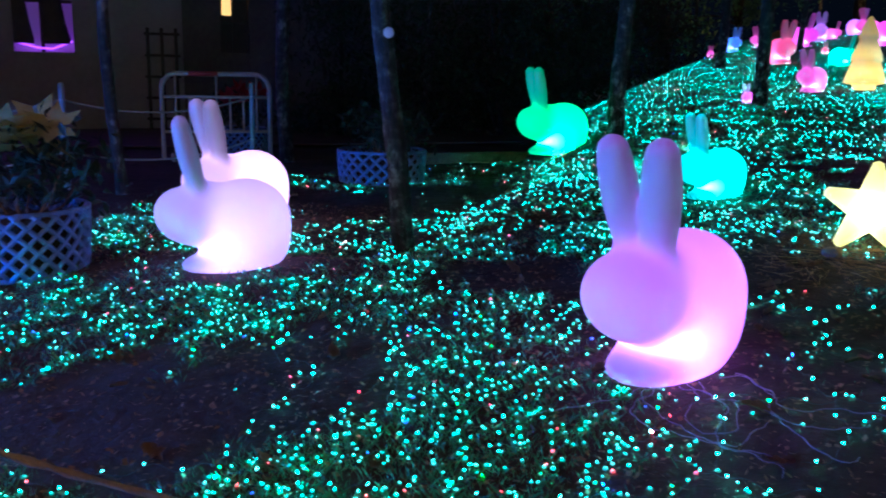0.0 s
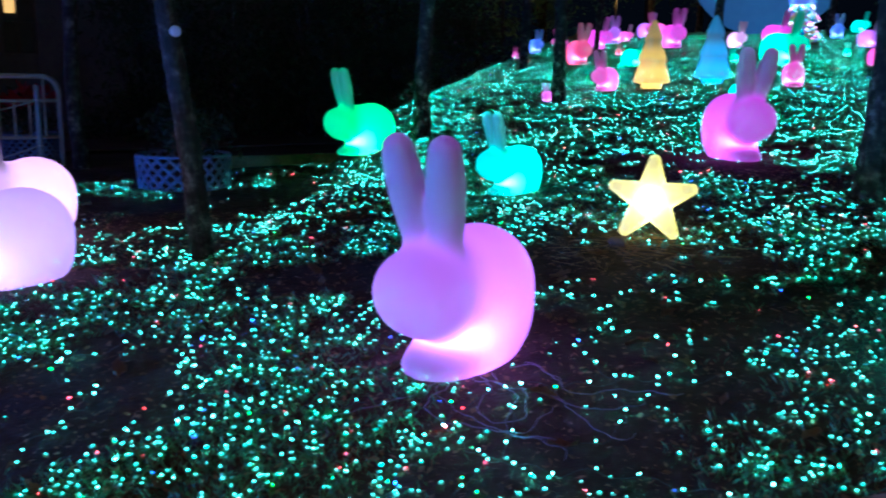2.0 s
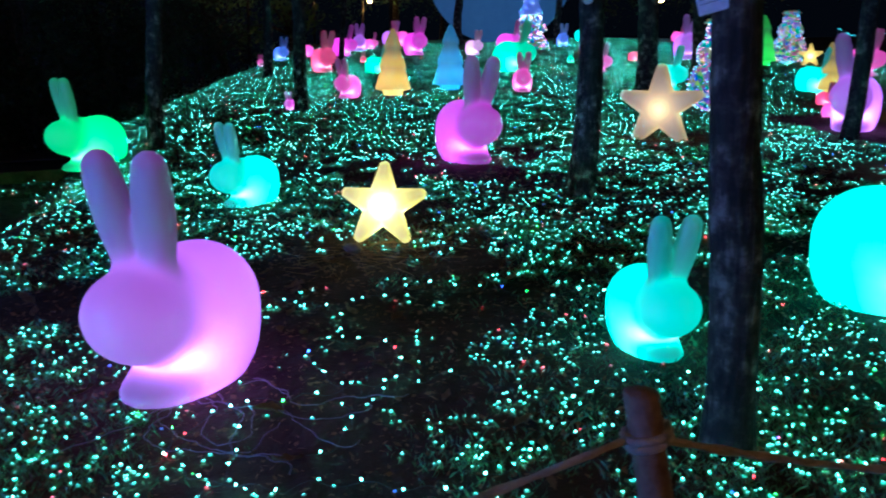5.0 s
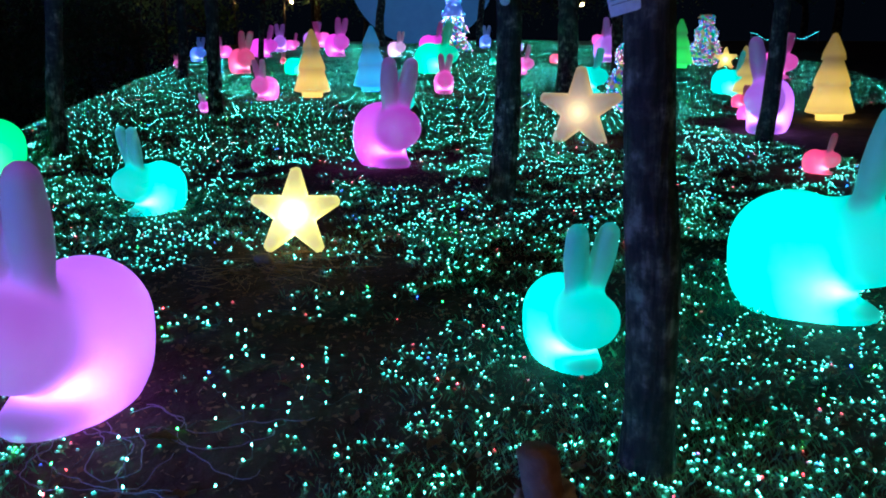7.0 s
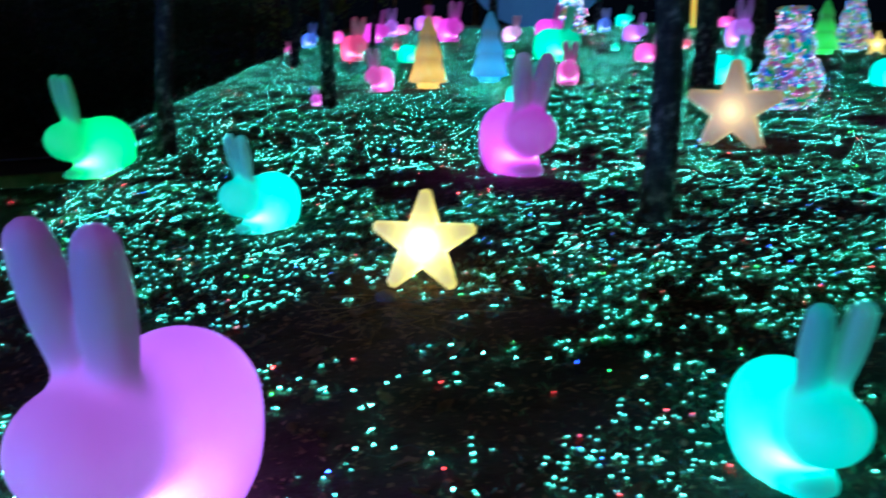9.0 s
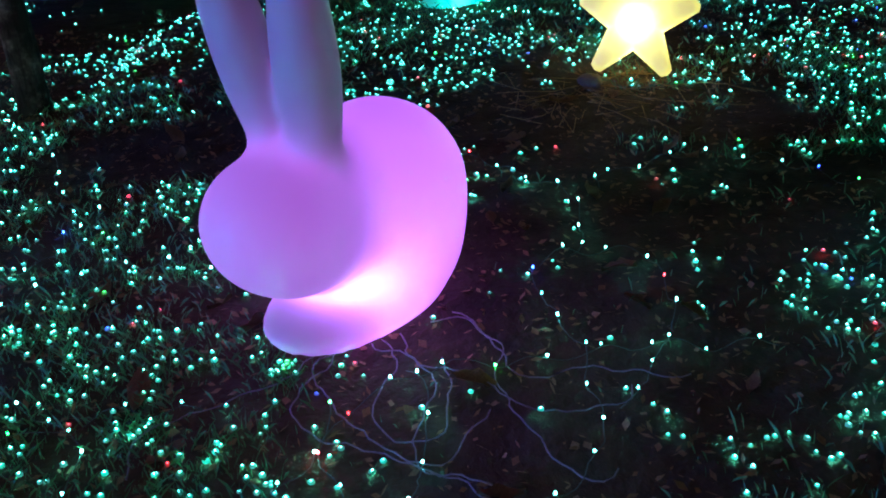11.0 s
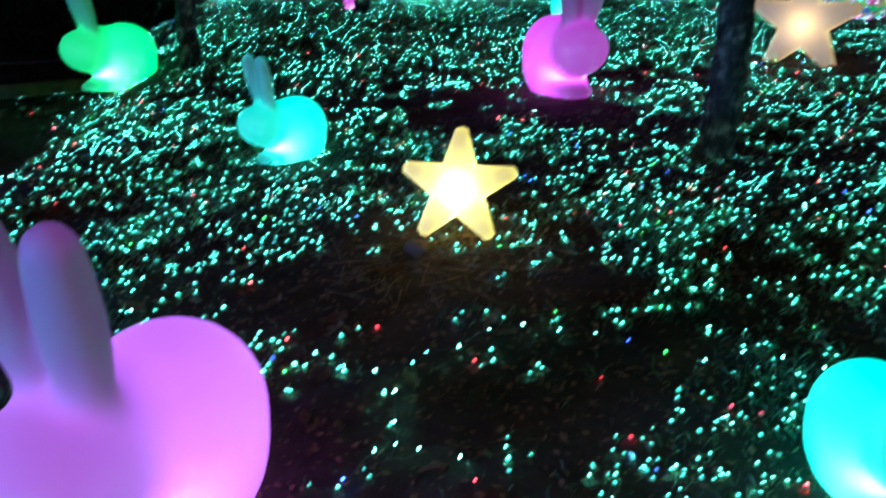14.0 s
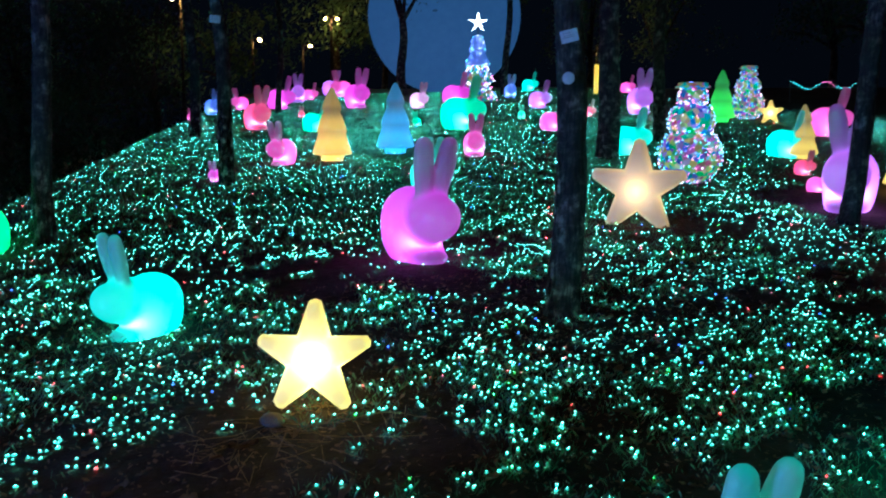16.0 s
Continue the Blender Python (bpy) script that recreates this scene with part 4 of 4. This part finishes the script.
# unseen glowing panel, added to throw violet light over the path
w = hbox("window", (-6.8, 0.12, 1.16), (-3.2, 0.15, 2.7), unseen_win, None, "unseen violet glowing panel added to the front", 0.002)
for k in range(4):
    hbox("frame", (-6.8 + k * 1.18, 0.04, 1.16), (-6.74 + k * 1.18, 0.11, 2.7), framewood, w)
w = hbox("window", (1.62, 0.2, 1.22), (2.05, 0.23, 2.6), framewood, None, "dark window with warm light inside", 0.002)
hbox("pane", (1.66, 0.18, 1.78), (1.80, 0.195, 2.5), warm_win, w)
hbox("pane", (1.88, 0.18, 2.05), (2.0, 0.195, 2.5), warm_win, w)
hbox("frame", (1.81, 0.12, 1.22), (1.86, 0.19, 2.6), framewood, w)
hbox("frame", (1.62, 0.12, 1.66), (2.05, 0.19, 1.71), framewood, w)
violet_tube = glowing("violet_tube", (0.42, 0.06, 1.0), 1.5)
bm = bmesh.new()
tube(bm, [(-1.22, 0.05, 1.3), (-0.95, 0.05, 1.22), (-0.75, 0.05, 1.21), (-0.48, 0.05, 1.32)], 0.014, 8)
part("light_tube", bm, violet_tube, house, "violet glowing tube along the window")
for cx, wd in ((-1.16, 0.16), (-0.72, 0.20)):
    bm = bmesh.new()
    lathe(bm, [(wd * 0.95, 1.28), (wd, 1.34), (wd * 0.8, 1.6), (wd * 0.55, 2.0), (wd * 0.7, 2.4), (wd * 0.9, 2.7)], 18, 0.16)
    for v in bm.verts:
        v.co.x += cx + 0.02 * math.sin(v.co.z * 6)
        v.co.y += 0.03 + 0.012 * math.sin(v.co.x * 60)
    part("curtain", bm, framewood, house, "dark gathered curtain")
tr = tagged(new("trellis"), "dark wooden trellis standing against the pale wall", "trellis")
tr.matrix_world = house.matrix_world @ pose(0.52, -0.09, 0.05)
for k in range(3):
    bm = bmesh.new()
    box(bm, (k * 0.2, 0, 0), (k * 0.2 + 0.05, 0.05, 1.5), 0.006)
    part("post", bm, framewood, tr, "", False)
for k in range(5):
    bm = bmesh.new()
    box(bm, (-0.03, -0.02, 0.15 + k * 0.31), (0.48, 0.0, 0.19 + k * 0.31), 0.006)
    part("slat", bm, framewood, tr, "", False)

paving = grainy("path_paving", (0.07, 0.04, 0.035), (0.16, 0.10, 0.085), 3, 0.85, 0.3, 0.004)
bm = bmesh.new()
box(bm, (-7.0, -3.2, -0.02), (7.5, -0.02, 0.0), 0.004)
pav = obj("path", bm, paving, False)
pav.matrix_world = house.matrix_world @ pose(0, 0, 0.075)
tagged(pav, "reddish paved path before the building", "path", kind="structure")

# ---- shrubs behind the planting bed ----
def shrub(x, y, r, h, seed):
    rnd = random.Random(seed)
    ob = tagged(new("shrub"), "dense dark evergreen shrub behind the planting bed", "shrub", "shrubs")
    ob.location = (x, y, land(x, y) - 0.05)
    cs = []
    for k in range(26):
        t = rnd.random()
        a = rnd.uniform(0, 6.3)
        rr = r * (1 - 0.45 * t) * rnd.uniform(0.35, 1)
        cs.append((rr * math.cos(a), rr * math.sin(a), 0.2 + t * h))
    for k in range(5):
        bm = bmesh.new()
        c = Vector(cs[k])
        tube(bm, [(0, 0, 0), tuple(c * 0.5 + Vector((0, 0, 0.1))), tuple(c)], [0.04, 0.03, 0.01], 6)
        part("stem", bm, bark, ob)
    v, f = leaf_cloud(cs, 3600, 0.26, 0.055, seed)
    fol = new("foliage", pymesh("foliage", v, f, hedgegreen))
    fol.parent = ob
    return ob


for k, (x, y, r, h) in enumerate([(-4.1, 9.4, 0.9, 2.6), (-3.0, 9.9, 1.0, 3.0), (-1.9, 10.4, 1.0, 2.8), (-0.9, 11.4, 1.0, 2.8), (-2.5, 12.4, 1.2, 3.4), (0.0, 13.6, 1.1, 3.0), (-1.4, 14.6, 1.3, 3.4), (0.6, 17.2, 1.3, 3.2)]):
    shrub(x, y, r, h, 70 + k)

# ---- sparkling snowmen ----
film = bpy.data.materials.new("iridescent_film")
film.use_nodes = True
nt = film.node_tree
bs = nt.nodes["Principled BSDF"]
tc = nt.nodes.new("ShaderNodeTexCoord")
vo = nt.nodes.new("ShaderNodeTexVoronoi")
vo.inputs["Scale"].default_value = 17
link(nt, tc.outputs["Object"], vo.inputs["Vector"])
hs = nt.nodes.new("ShaderNodeHueSaturation")
hs.inputs["Saturation"].default_value = 1.9
link(nt, vo.outputs["Color"], hs.inputs["Color"])
mixc = nt.nodes.new("ShaderNodeMix")
mixc.data_type = "RGBA"
mixc.inputs["Factor"].default_value = 0.7
mixc.inputs["A"].default_value = (0.05, 0.5, 0.62, 1)
link(nt, hs.outputs["Color"], mixc.inputs["B"])
link(nt, mixc.outputs["Result"], bs.inputs["Base Color"])
link(nt, mixc.outputs["Result"], bs.inputs["Emission Color"])
bs.inputs["Emission Strength"].default_value = 0.26
bs.inputs["Roughness"].default_value = 0.25
SPARK = [glowing("spark_" + n, c, 7) for n, c in (("white", (0.8, 0.95, 1.0)), ("aqua", (0.1, 0.9, 1.0)), ("pink", (1.0, 0.15, 0.5)), ("blue", (0.1, 0.2, 1.0)), ("rose", (1.0, 0.3, 0.3)))]


def sparks(parent, spots, size, weights, seed):
    """Bulbs of each colour joined into one part."""
    rnd = random.Random(seed)
    sets = [([], []) for _ in SPARK]
    for c in spots:
        v, f = sets[rnd.choices(range(len(SPARK)), weights)[0]]
        o = len(v)
        v.extend(bv * size * rnd.uniform(0.7, 1.3) + np.array(c))
        f.extend([tuple(i + o for i in q) for q in bf])
    for k, (v, f) in enumerate(sets):
        if v:
            ob = new("bulbs", pymesh("bulbs", v, f, SPARK[k], True))
            ob.parent = parent
            tagged(ob, "tiny sparkling bulbs", kind="stuff")


def snowman(x, y, heading, scale, label):
    ob = tagged(new("snowman_lamp"), label, "snowman", "sparkling snowmen")
    ob.matrix_world = pose(x, y, land(x, y) - 0.02, 0, 0, heading) @ Matrix.Diagonal((scale, scale, scale, 1))
    rnd = random.Random(int(x * 10))
    spots = []
    for nm, z, r in (("lower_ball", 0.32, 0.345), ("middle_ball", 0.70, 0.255), ("head", 0.965, 0.165)):
        bm = bmesh.new()
        bmesh.ops.create_icosphere(bm, subdivisions=4, radius=r, matrix=Matrix.Translation((0, 0, z)) @ Matrix.Diagonal((1, 1, 0.95, 1)))
        for v in bm.verts:
            v.co += (v.co - Vector((0, 0, z))) * noise.noise(v.co * 14) * 0.05
        part(nm, bm, film, ob, "crinkled iridescent film")
        for _ in range(int(2600 * r * r)+60):
            d = Vector((rnd.gauss(0, 1), rnd.gauss(0, 1), rnd.gauss(0, 1))).normalized()
            spots.append(Vector((0, 0, z)) + d * r * rnd.uniform(1.0, 1.04))
    bm = bmesh.new()
    lathe(bm, [(0.14, 1.06), (0.19, 1.07), (0.19, 1.085), (0.165, 1.09), (0.16, 1.12), (0.02, 1.125)], 24)
    part("hat", bm, film, ob, "flat sparkling hat")
    sparks(ob, spots, 0.0052, [1, 4, 3, 4, 2], 4)
    return ob


snowman(5.50, 5.58, -125, 0.86, "sparkling snowman figure wrapped in iridescent film lights")
snowman(10.27, 10.82, -128, 0.80, "second sparkling snowman figure farther up the slope")

# ---- sparkling Christmas tree ----
xt = tagged(new("christmas_tree"), "sparkling tiered Christmas tree of lights with a star", "christmas tree")
xt.location = (7.73, 16.81, land(7.73, 16.81) - 0.02)
spots_low, spots_top = [], []
tiers = [(0.0, 0.44, 0.50), (0.42, 0.36, 0.42), (0.78, 0.28, 0.38), (1.10, 0.20, 0.34)]
blue_film = glowing("blue_film", (0.05, 0.22, 1.0), 0.35)
rnd = random.Random(77)
for k, (z, r, h) in enumerate(tiers):
    bm = bmesh.new()
    lathe(bm, [(r * 0.95, z), (r, z + 0.02), (r * 0.45, z + h), (r * 0.35, z + h + 0.01)], 12)
    part("tier", bm, film if k < 2 else blue_film, xt, "glowing film tier")
    for _ in range(150):
        t, a = rnd.random(), rnd.uniform(0, 6.3)
        rr = r * (1 - 0.55 * t) * 1.03
        (spots_low if k < 2 else spots_top).append((rr * math.cos(a), rr * math.sin(a), z + 0.02 + t * h))
sparks(xt, spots_low, 0.011, [5, 1, 3, 3, 0], 5)
sparks(xt, spots_top[::3], 0.009, [1, 2, 0, 5, 0], 6)
bm = bmesh.new()
tube(bm, [(0, 0, 1.42), (0, 0, 1.72)], 0.012, 6)
part("mast", bm, framewood, xt)
bm = bmesh.new()
ring = []
for k in range(10):
    a, r = math.pi / 2 + k * math.pi / 5, 0.21 if k % 2 == 0 else 0.055
    ring.append((r * math.cos(a) * 0.92, -r * math.cos(a) * 0.38, 1.72 + r * math.sin(a)))
tube(bm, ring + [ring[0]], 0.007, 6, False)
for k in range(5):
    tube(bm, [ring[2 * k], (0, 0, 1.72)], 0.005, 5)
part("star", bm, SPARK[0], xt, "white glowing wire star")

# ---- glowing column ----
bm = bmesh.new()
lathe(bm, [(0.05, 0), (0.055, 0.02), (0.055, 0.68), (0.045, 0.70), (0.01, 0.705)], 14)
col = obj("column_lamp", bm, glowing("column_shell", (1.0, 0.62, 0.05), 0.9))
col.location = (11.34, 17.94, land(11.34, 17.94))
tagged(col, "slim yellow glowing column lamp far up the slope", "lamp")

# ---- street lamps far beyond the hill ----
warm = glowing("street_globe", (1.0, 0.52, 0.16), 170)


def street_lamp(x, y, top, arms):
    z0 = land(x, y)
    ob = tagged(new("street_lamp"), "distant street lamp with warm globes on a post", "street lamp", "street lamps")
    ob.location = (x, y, z0)
    bm = bmesh.new()
    tube(bm, [(0, 0, 0), (0, 0, (top - z0) * 0.6), (0, 0, top - z0 + 0.1)], [0.07, 0.05, 0.04], 10)
    part("post", bm, framewood, ob)
    for s in arms:
        bm = bmesh.new()
        tube(bm, [(0, 0, top - z0), (s * 0.5, -s * 0.17, top - z0 + 0.02)], 0.03, 6)
        part("arm", bm, framewood, ob)
        bm = bmesh.new()
        bmesh.ops.create_icosphere(bm, subdivisions=2, radius=0.12 * abs(s), matrix=Matrix.Translation((s * 0.5, -s * 0.17, top - z0 - 0.06)))
        part("globe", bm, warm, ob, "warm white globe")
    return ob


for x, y, top, arms in [(7.2, 29.6, 5.1, (0.4, -0.4)), (2.2, 31.4, 5.8, (0.55, -0.55)), (6.2, 43.4, 5.6, (0.7,)), (8.6, 42.8, 5.3, (0.7,)), (22.4, 37.9, 5.3, (0.7,)), (26.5, 38.5, 8.3, (0.8,))]:
    street_lamp(x, y, top, arms)


def far_tree(x, y, h, seed):
    rnd = random.Random(seed)
    ob = tagged(new("far_tree"), "dark leafy tree lit warmly by a street lamp", "tree", "distant trees")
    ob.location = (x, y, land(x, y) - 0.1)
    bm = bmesh.new()
    tube(bm, [(0, 0, 0), (0.1, 0, h * 0.3), (0, 0.1, h * 0.6)], [0.18, 0.14, 0.08], 10)
    part("trunk", bm, bark, ob)
    cs = [(rnd.gauss(0, 0.9), rnd.gauss(0, 0.9), h * rnd.uniform(0.45, 1.0)) for _ in range(18)]
    for c in cs[:5]:
        bm = bmesh.new()
        tube(bm, [(0, 0, h * 0.4), tuple((Vector((0, 0, h * 0.4)) + Vector(c)) / 2 + Vector((0, 0, 0.2))), c], [0.08, 0.05, 0.02], 6)
        part("limb", bm, bark, ob)
    v, f = leaf_cloud(cs, 1800, 0.42, 0.10, seed)
    cr = new("crown", pymesh("crown", v, f, leafgreen))
    cr.parent = ob
    return ob


for k, (x, y, h) in enumerate([(7.6, 31.0, 4.2), (1.2, 32.2, 5.5), (4.2, 36.0, 5.0), (12.0, 40.0, 5.5), (16.0, 38.0, 5.5), (21.0, 36.0, 5.5), (25.0, 36.5, 6.0), (28.0, 28.0, 5.5), (24.0, 22.0, 5.0), (-3.0, 30.0, 6.0)]):
    far_tree(x, y, h, 200 + k)


# ---- far garland at the edge of the hill ----
garland = tagged(new("light_garland"), "far garland of teal and pink lights at the hill's edge", "fairy lights")
garland.location = (14.0, 13.1, land(14.0, 13.1))
bm = bmesh.new()
hang = [((k / 24 - 0.5) * 1.0, -(k / 24 - 0.5) * 0.92, 0.36 + 0.07 * math.cos(k * 0.52)) for k in range(25)]
tube(bm, hang, 0.006, 5)
part("wire", bm, wiremat, garland)
for k in (0, 24):
    bm = bmesh.new()
    tube(bm, [(hang[k][0], hang[k][1], -0.05), (hang[k][0], hang[k][1], 0.2), hang[k]], 0.014, 6)
    part("stake", bm, framewood, garland)
for k in range(25):
    bm = bmesh.new()
    bmesh.ops.create_icosphere(bm, subdivisions=1, radius=0.009, matrix=Matrix.Translation(hang[k]))
    part("bulb", bm, SPARK[2] if 11 <= k <= 15 else SPARK[1], garland)


# ---- tags on the trunks ----
cardmat = grainy("white_card", (0.55, 0.58, 0.6), (0.75, 0.78, 0.8), 10, 0.6, 0.1, 0.001)
inkmat = grainy("grey_ink", (0.2, 0.22, 0.24), (0.28, 0.3, 0.32), 10, 0.7, 0.1, 0.001)


def card(x, y, z, heading, w, h, tilt, label):
    ob = tagged(new("tree_tag"), label, "tag", "tree tags")
    ob.matrix_world = pose(x, y, z, 0, 0, heading) @ pose(0, 0, 0, tilt, 0, 0)
    bm = bmesh.new()
    box(bm, (-0.004, -w / 2, -h / 2), (0.0, w / 2, h / 2), 0.0015)
    part("card", bm, cardmat, ob, "", False)
    for k, q in enumerate((0.27, 0.06, -0.10)):
        bm = bmesh.new()
        box(bm, (0.001, -w * (0.36 if k == 0 else 0.42), h * q - h * 0.018), (0.002, w * (0.1 if k == 0 else 0.30), h * q + h * 0.018))
        part("text_bar", bm, inkmat, ob, "", False)
    return ob


def disc(x, y, z, heading, r, label):
    bm = bmesh.new()
    lathe(bm, [(r * 0.92, -0.003), (r, 0.0), (r, 0.003), (r * 0.85, 0.005)], 20)
    ob = obj("tree_tag", bm, cardmat)
    ob.matrix_world = pose(x, y, z, 0, 0, heading) @ pose(0, 0, 0, 0, 90, 0)
    return tagged(ob, label, "tag", "tree tags")


def on_trunk(k, z, r_extra=0.004):
    """A spot on the path side of a trunk at that height, and the way it faces."""
    x, y, dia, lx, ly = TREES[k][:5]
    h = z - land(x, y) + 0.05
    cx, cy = x + lx * h, y + ly * h
    a = math.atan2(-2.3 - cy, 0.15 - cx)
    r = dia * 0.5 * 1.08 + r_extra
    return cx + math.cos(a) * r, cy + math.sin(a) * r, z, math.degrees(a)


disc(*on_trunk(0, 1.17), 0.028, "small round white tag on a leaning trunk")
disc(*on_trunk(11, 1.50), 0.030, "small round white tag on a dark trunk")
x, y, z, a = on_trunk(11, 1.70)
card(x, y, z, a, 0.085, 0.06, 14, "small white card tied to a dark trunk")
card(1.396, -0.775, 1.195, -131, 0.088, 0.064, 15, "white printed card hung on a thick trunk")
x, y, z, a = on_trunk(4, 2.25)
card(x, y, z, a, 0.10, 0.07, -5, "small white card on a leaning trunk")


# ---- unseen warm lamps added behind the rope, to light post and soil ----
near_globe = glowing("unseen_globe", (1.0, 0.50, 0.22), 72)
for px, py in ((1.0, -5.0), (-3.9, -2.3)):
    pl = tagged(new("unseen_lamp"), "unseen lamp with a warm globe, added behind the rope fence", "street lamp", "street lamps")
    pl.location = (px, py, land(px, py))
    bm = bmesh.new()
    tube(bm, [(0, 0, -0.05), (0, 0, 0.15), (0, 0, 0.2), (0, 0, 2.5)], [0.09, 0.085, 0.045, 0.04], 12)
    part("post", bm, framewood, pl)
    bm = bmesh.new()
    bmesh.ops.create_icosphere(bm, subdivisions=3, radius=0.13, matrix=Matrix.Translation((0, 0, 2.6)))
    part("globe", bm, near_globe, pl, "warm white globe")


# ---- cables that feed the nearest rabbit ----
near_rabbit = next(o for o in scene.objects if o.name == "rabbit_lamp")
lilac = grainy("pale_cable", (0.15, 0.10, 0.18), (0.34, 0.26, 0.38), 20, 0.5, 0.1, 0.001)
rnd = random.Random(91)
for k, a0 in enumerate((-100, -60, -82, -35, 15, -125, -20, -150)):
    px, py, a, pts = 0.10 + 0.05 * (k % 5) - 0.02 * (k // 5), 0.0 + 0.02 * (k % 5), radians(a0), []
    for i in range(34):
        a += rnd.uniform(-0.6, 0.6) + 0.06 * math.sin(k + i * 0.3)
        px, py = px + math.cos(a) * 0.02, py + math.sin(a) * 0.02
        pts.append((px, py, land(px, py) + rough(px, py) + 0.006 + 0.008 * abs(math.sin(i * 0.5 + k))))
    bm = bmesh.new()
    tube(bm, pts, 0.0017, 5)
    c = obj("cable", bm, lilac)
    c.parent = near_rabbit
    c.matrix_parent_inverse = near_rabbit.matrix_world.inverted()


# ---- unseen blue floodlight, added to light ears and trunks blue ----
unseen_flood = tagged(new("floodlight"), "unseen blue floodlight on a short post, added beside the path", "floodlight")
unseen_flood.matrix_world = pose(-6.4, -2.6, land(-6.4, -2.6), 0, 0, 24)
bm = bmesh.new()
tube(bm, [(0, 0, -0.05), (0, 0, 0.3), (0, 0, 0.52)], 0.03, 10)
part("post", bm, framewood, unseen_flood)
bm = bmesh.new()
box(bm, (-0.12, -0.63, 0.5), (0.0, 0.63, 1.3), 0.012)
part("housing", bm, framewood, unseen_flood)
# flaps added to keep the blue light off the building
for s in (-1, 1):
    bm = bmesh.new()
    box(bm, (0.0, s * 0.64 - 0.01, 0.5), (0.5, s * 0.64 + 0.01, 1.3), 0.004)
    part("shade_flap", bm, framewood, unseen_flood, "added black flap that blocks the blue light", False)
bm = bmesh.new()
box(bm, (0.004, -0.6, 0.54), (0.012, 0.6, 1.26), 0.002)
part("lens", bm, glowing("unseen_flood_lens", (0.03, 0.20, 1.0), 112), unseen_flood, "bright blue lens")


# ---- dry straw on the bare earth round the star ----
rnd = random.Random(55)
straw = grainy("straw", (0.22, 0.13, 0.05), (0.42, 0.28, 0.12), 20, 0.8, 0.2, 0.001)
bm = bmesh.new()
for _ in range(90):
    a, d = rnd.uniform(0, 6.3), rnd.uniform(0.05, 0.5)
    x, y, b, n = 0.98 + math.cos(a) * d, 1.38 + math.sin(a) * d * 0.6, rnd.uniform(0, 6.3), rnd.uniform(0.05, 0.22)
    pts = []
    for t in (-0.5, 0.0, 0.5):
        px, py = x + math.cos(b) * n * t, y + math.sin(b) * n * t
        pts.append((px, py, land(px, py) + rough(px, py) + 0.006 + rnd.uniform(0, 0.012)))
    tube(bm, pts, 0.0014, 4)
tagged(obj("straw", bm, straw), "scattered dry straw stalks on bare earth", "straw", kind="stuff")
bm = bmesh.new()
bmesh.ops.create_icosphere(bm, subdivisions=3, radius=0.045)
for v in bm.verts:
    v.co *= 1 + 0.25 * noise.noise(v.co * 30)
    v.co.z *= 0.6
st = obj("stone", bm, grainy("stone_brown", (0.12, 0.08, 0.05), (0.28, 0.2, 0.13), 14, 0.85, 0.5, 0.004))
st.location = (0.90, 1.52, land(0.9, 1.52) + 0.015)
tagged(st, "small rough brown stone at the foot of a star lamp", "stone")
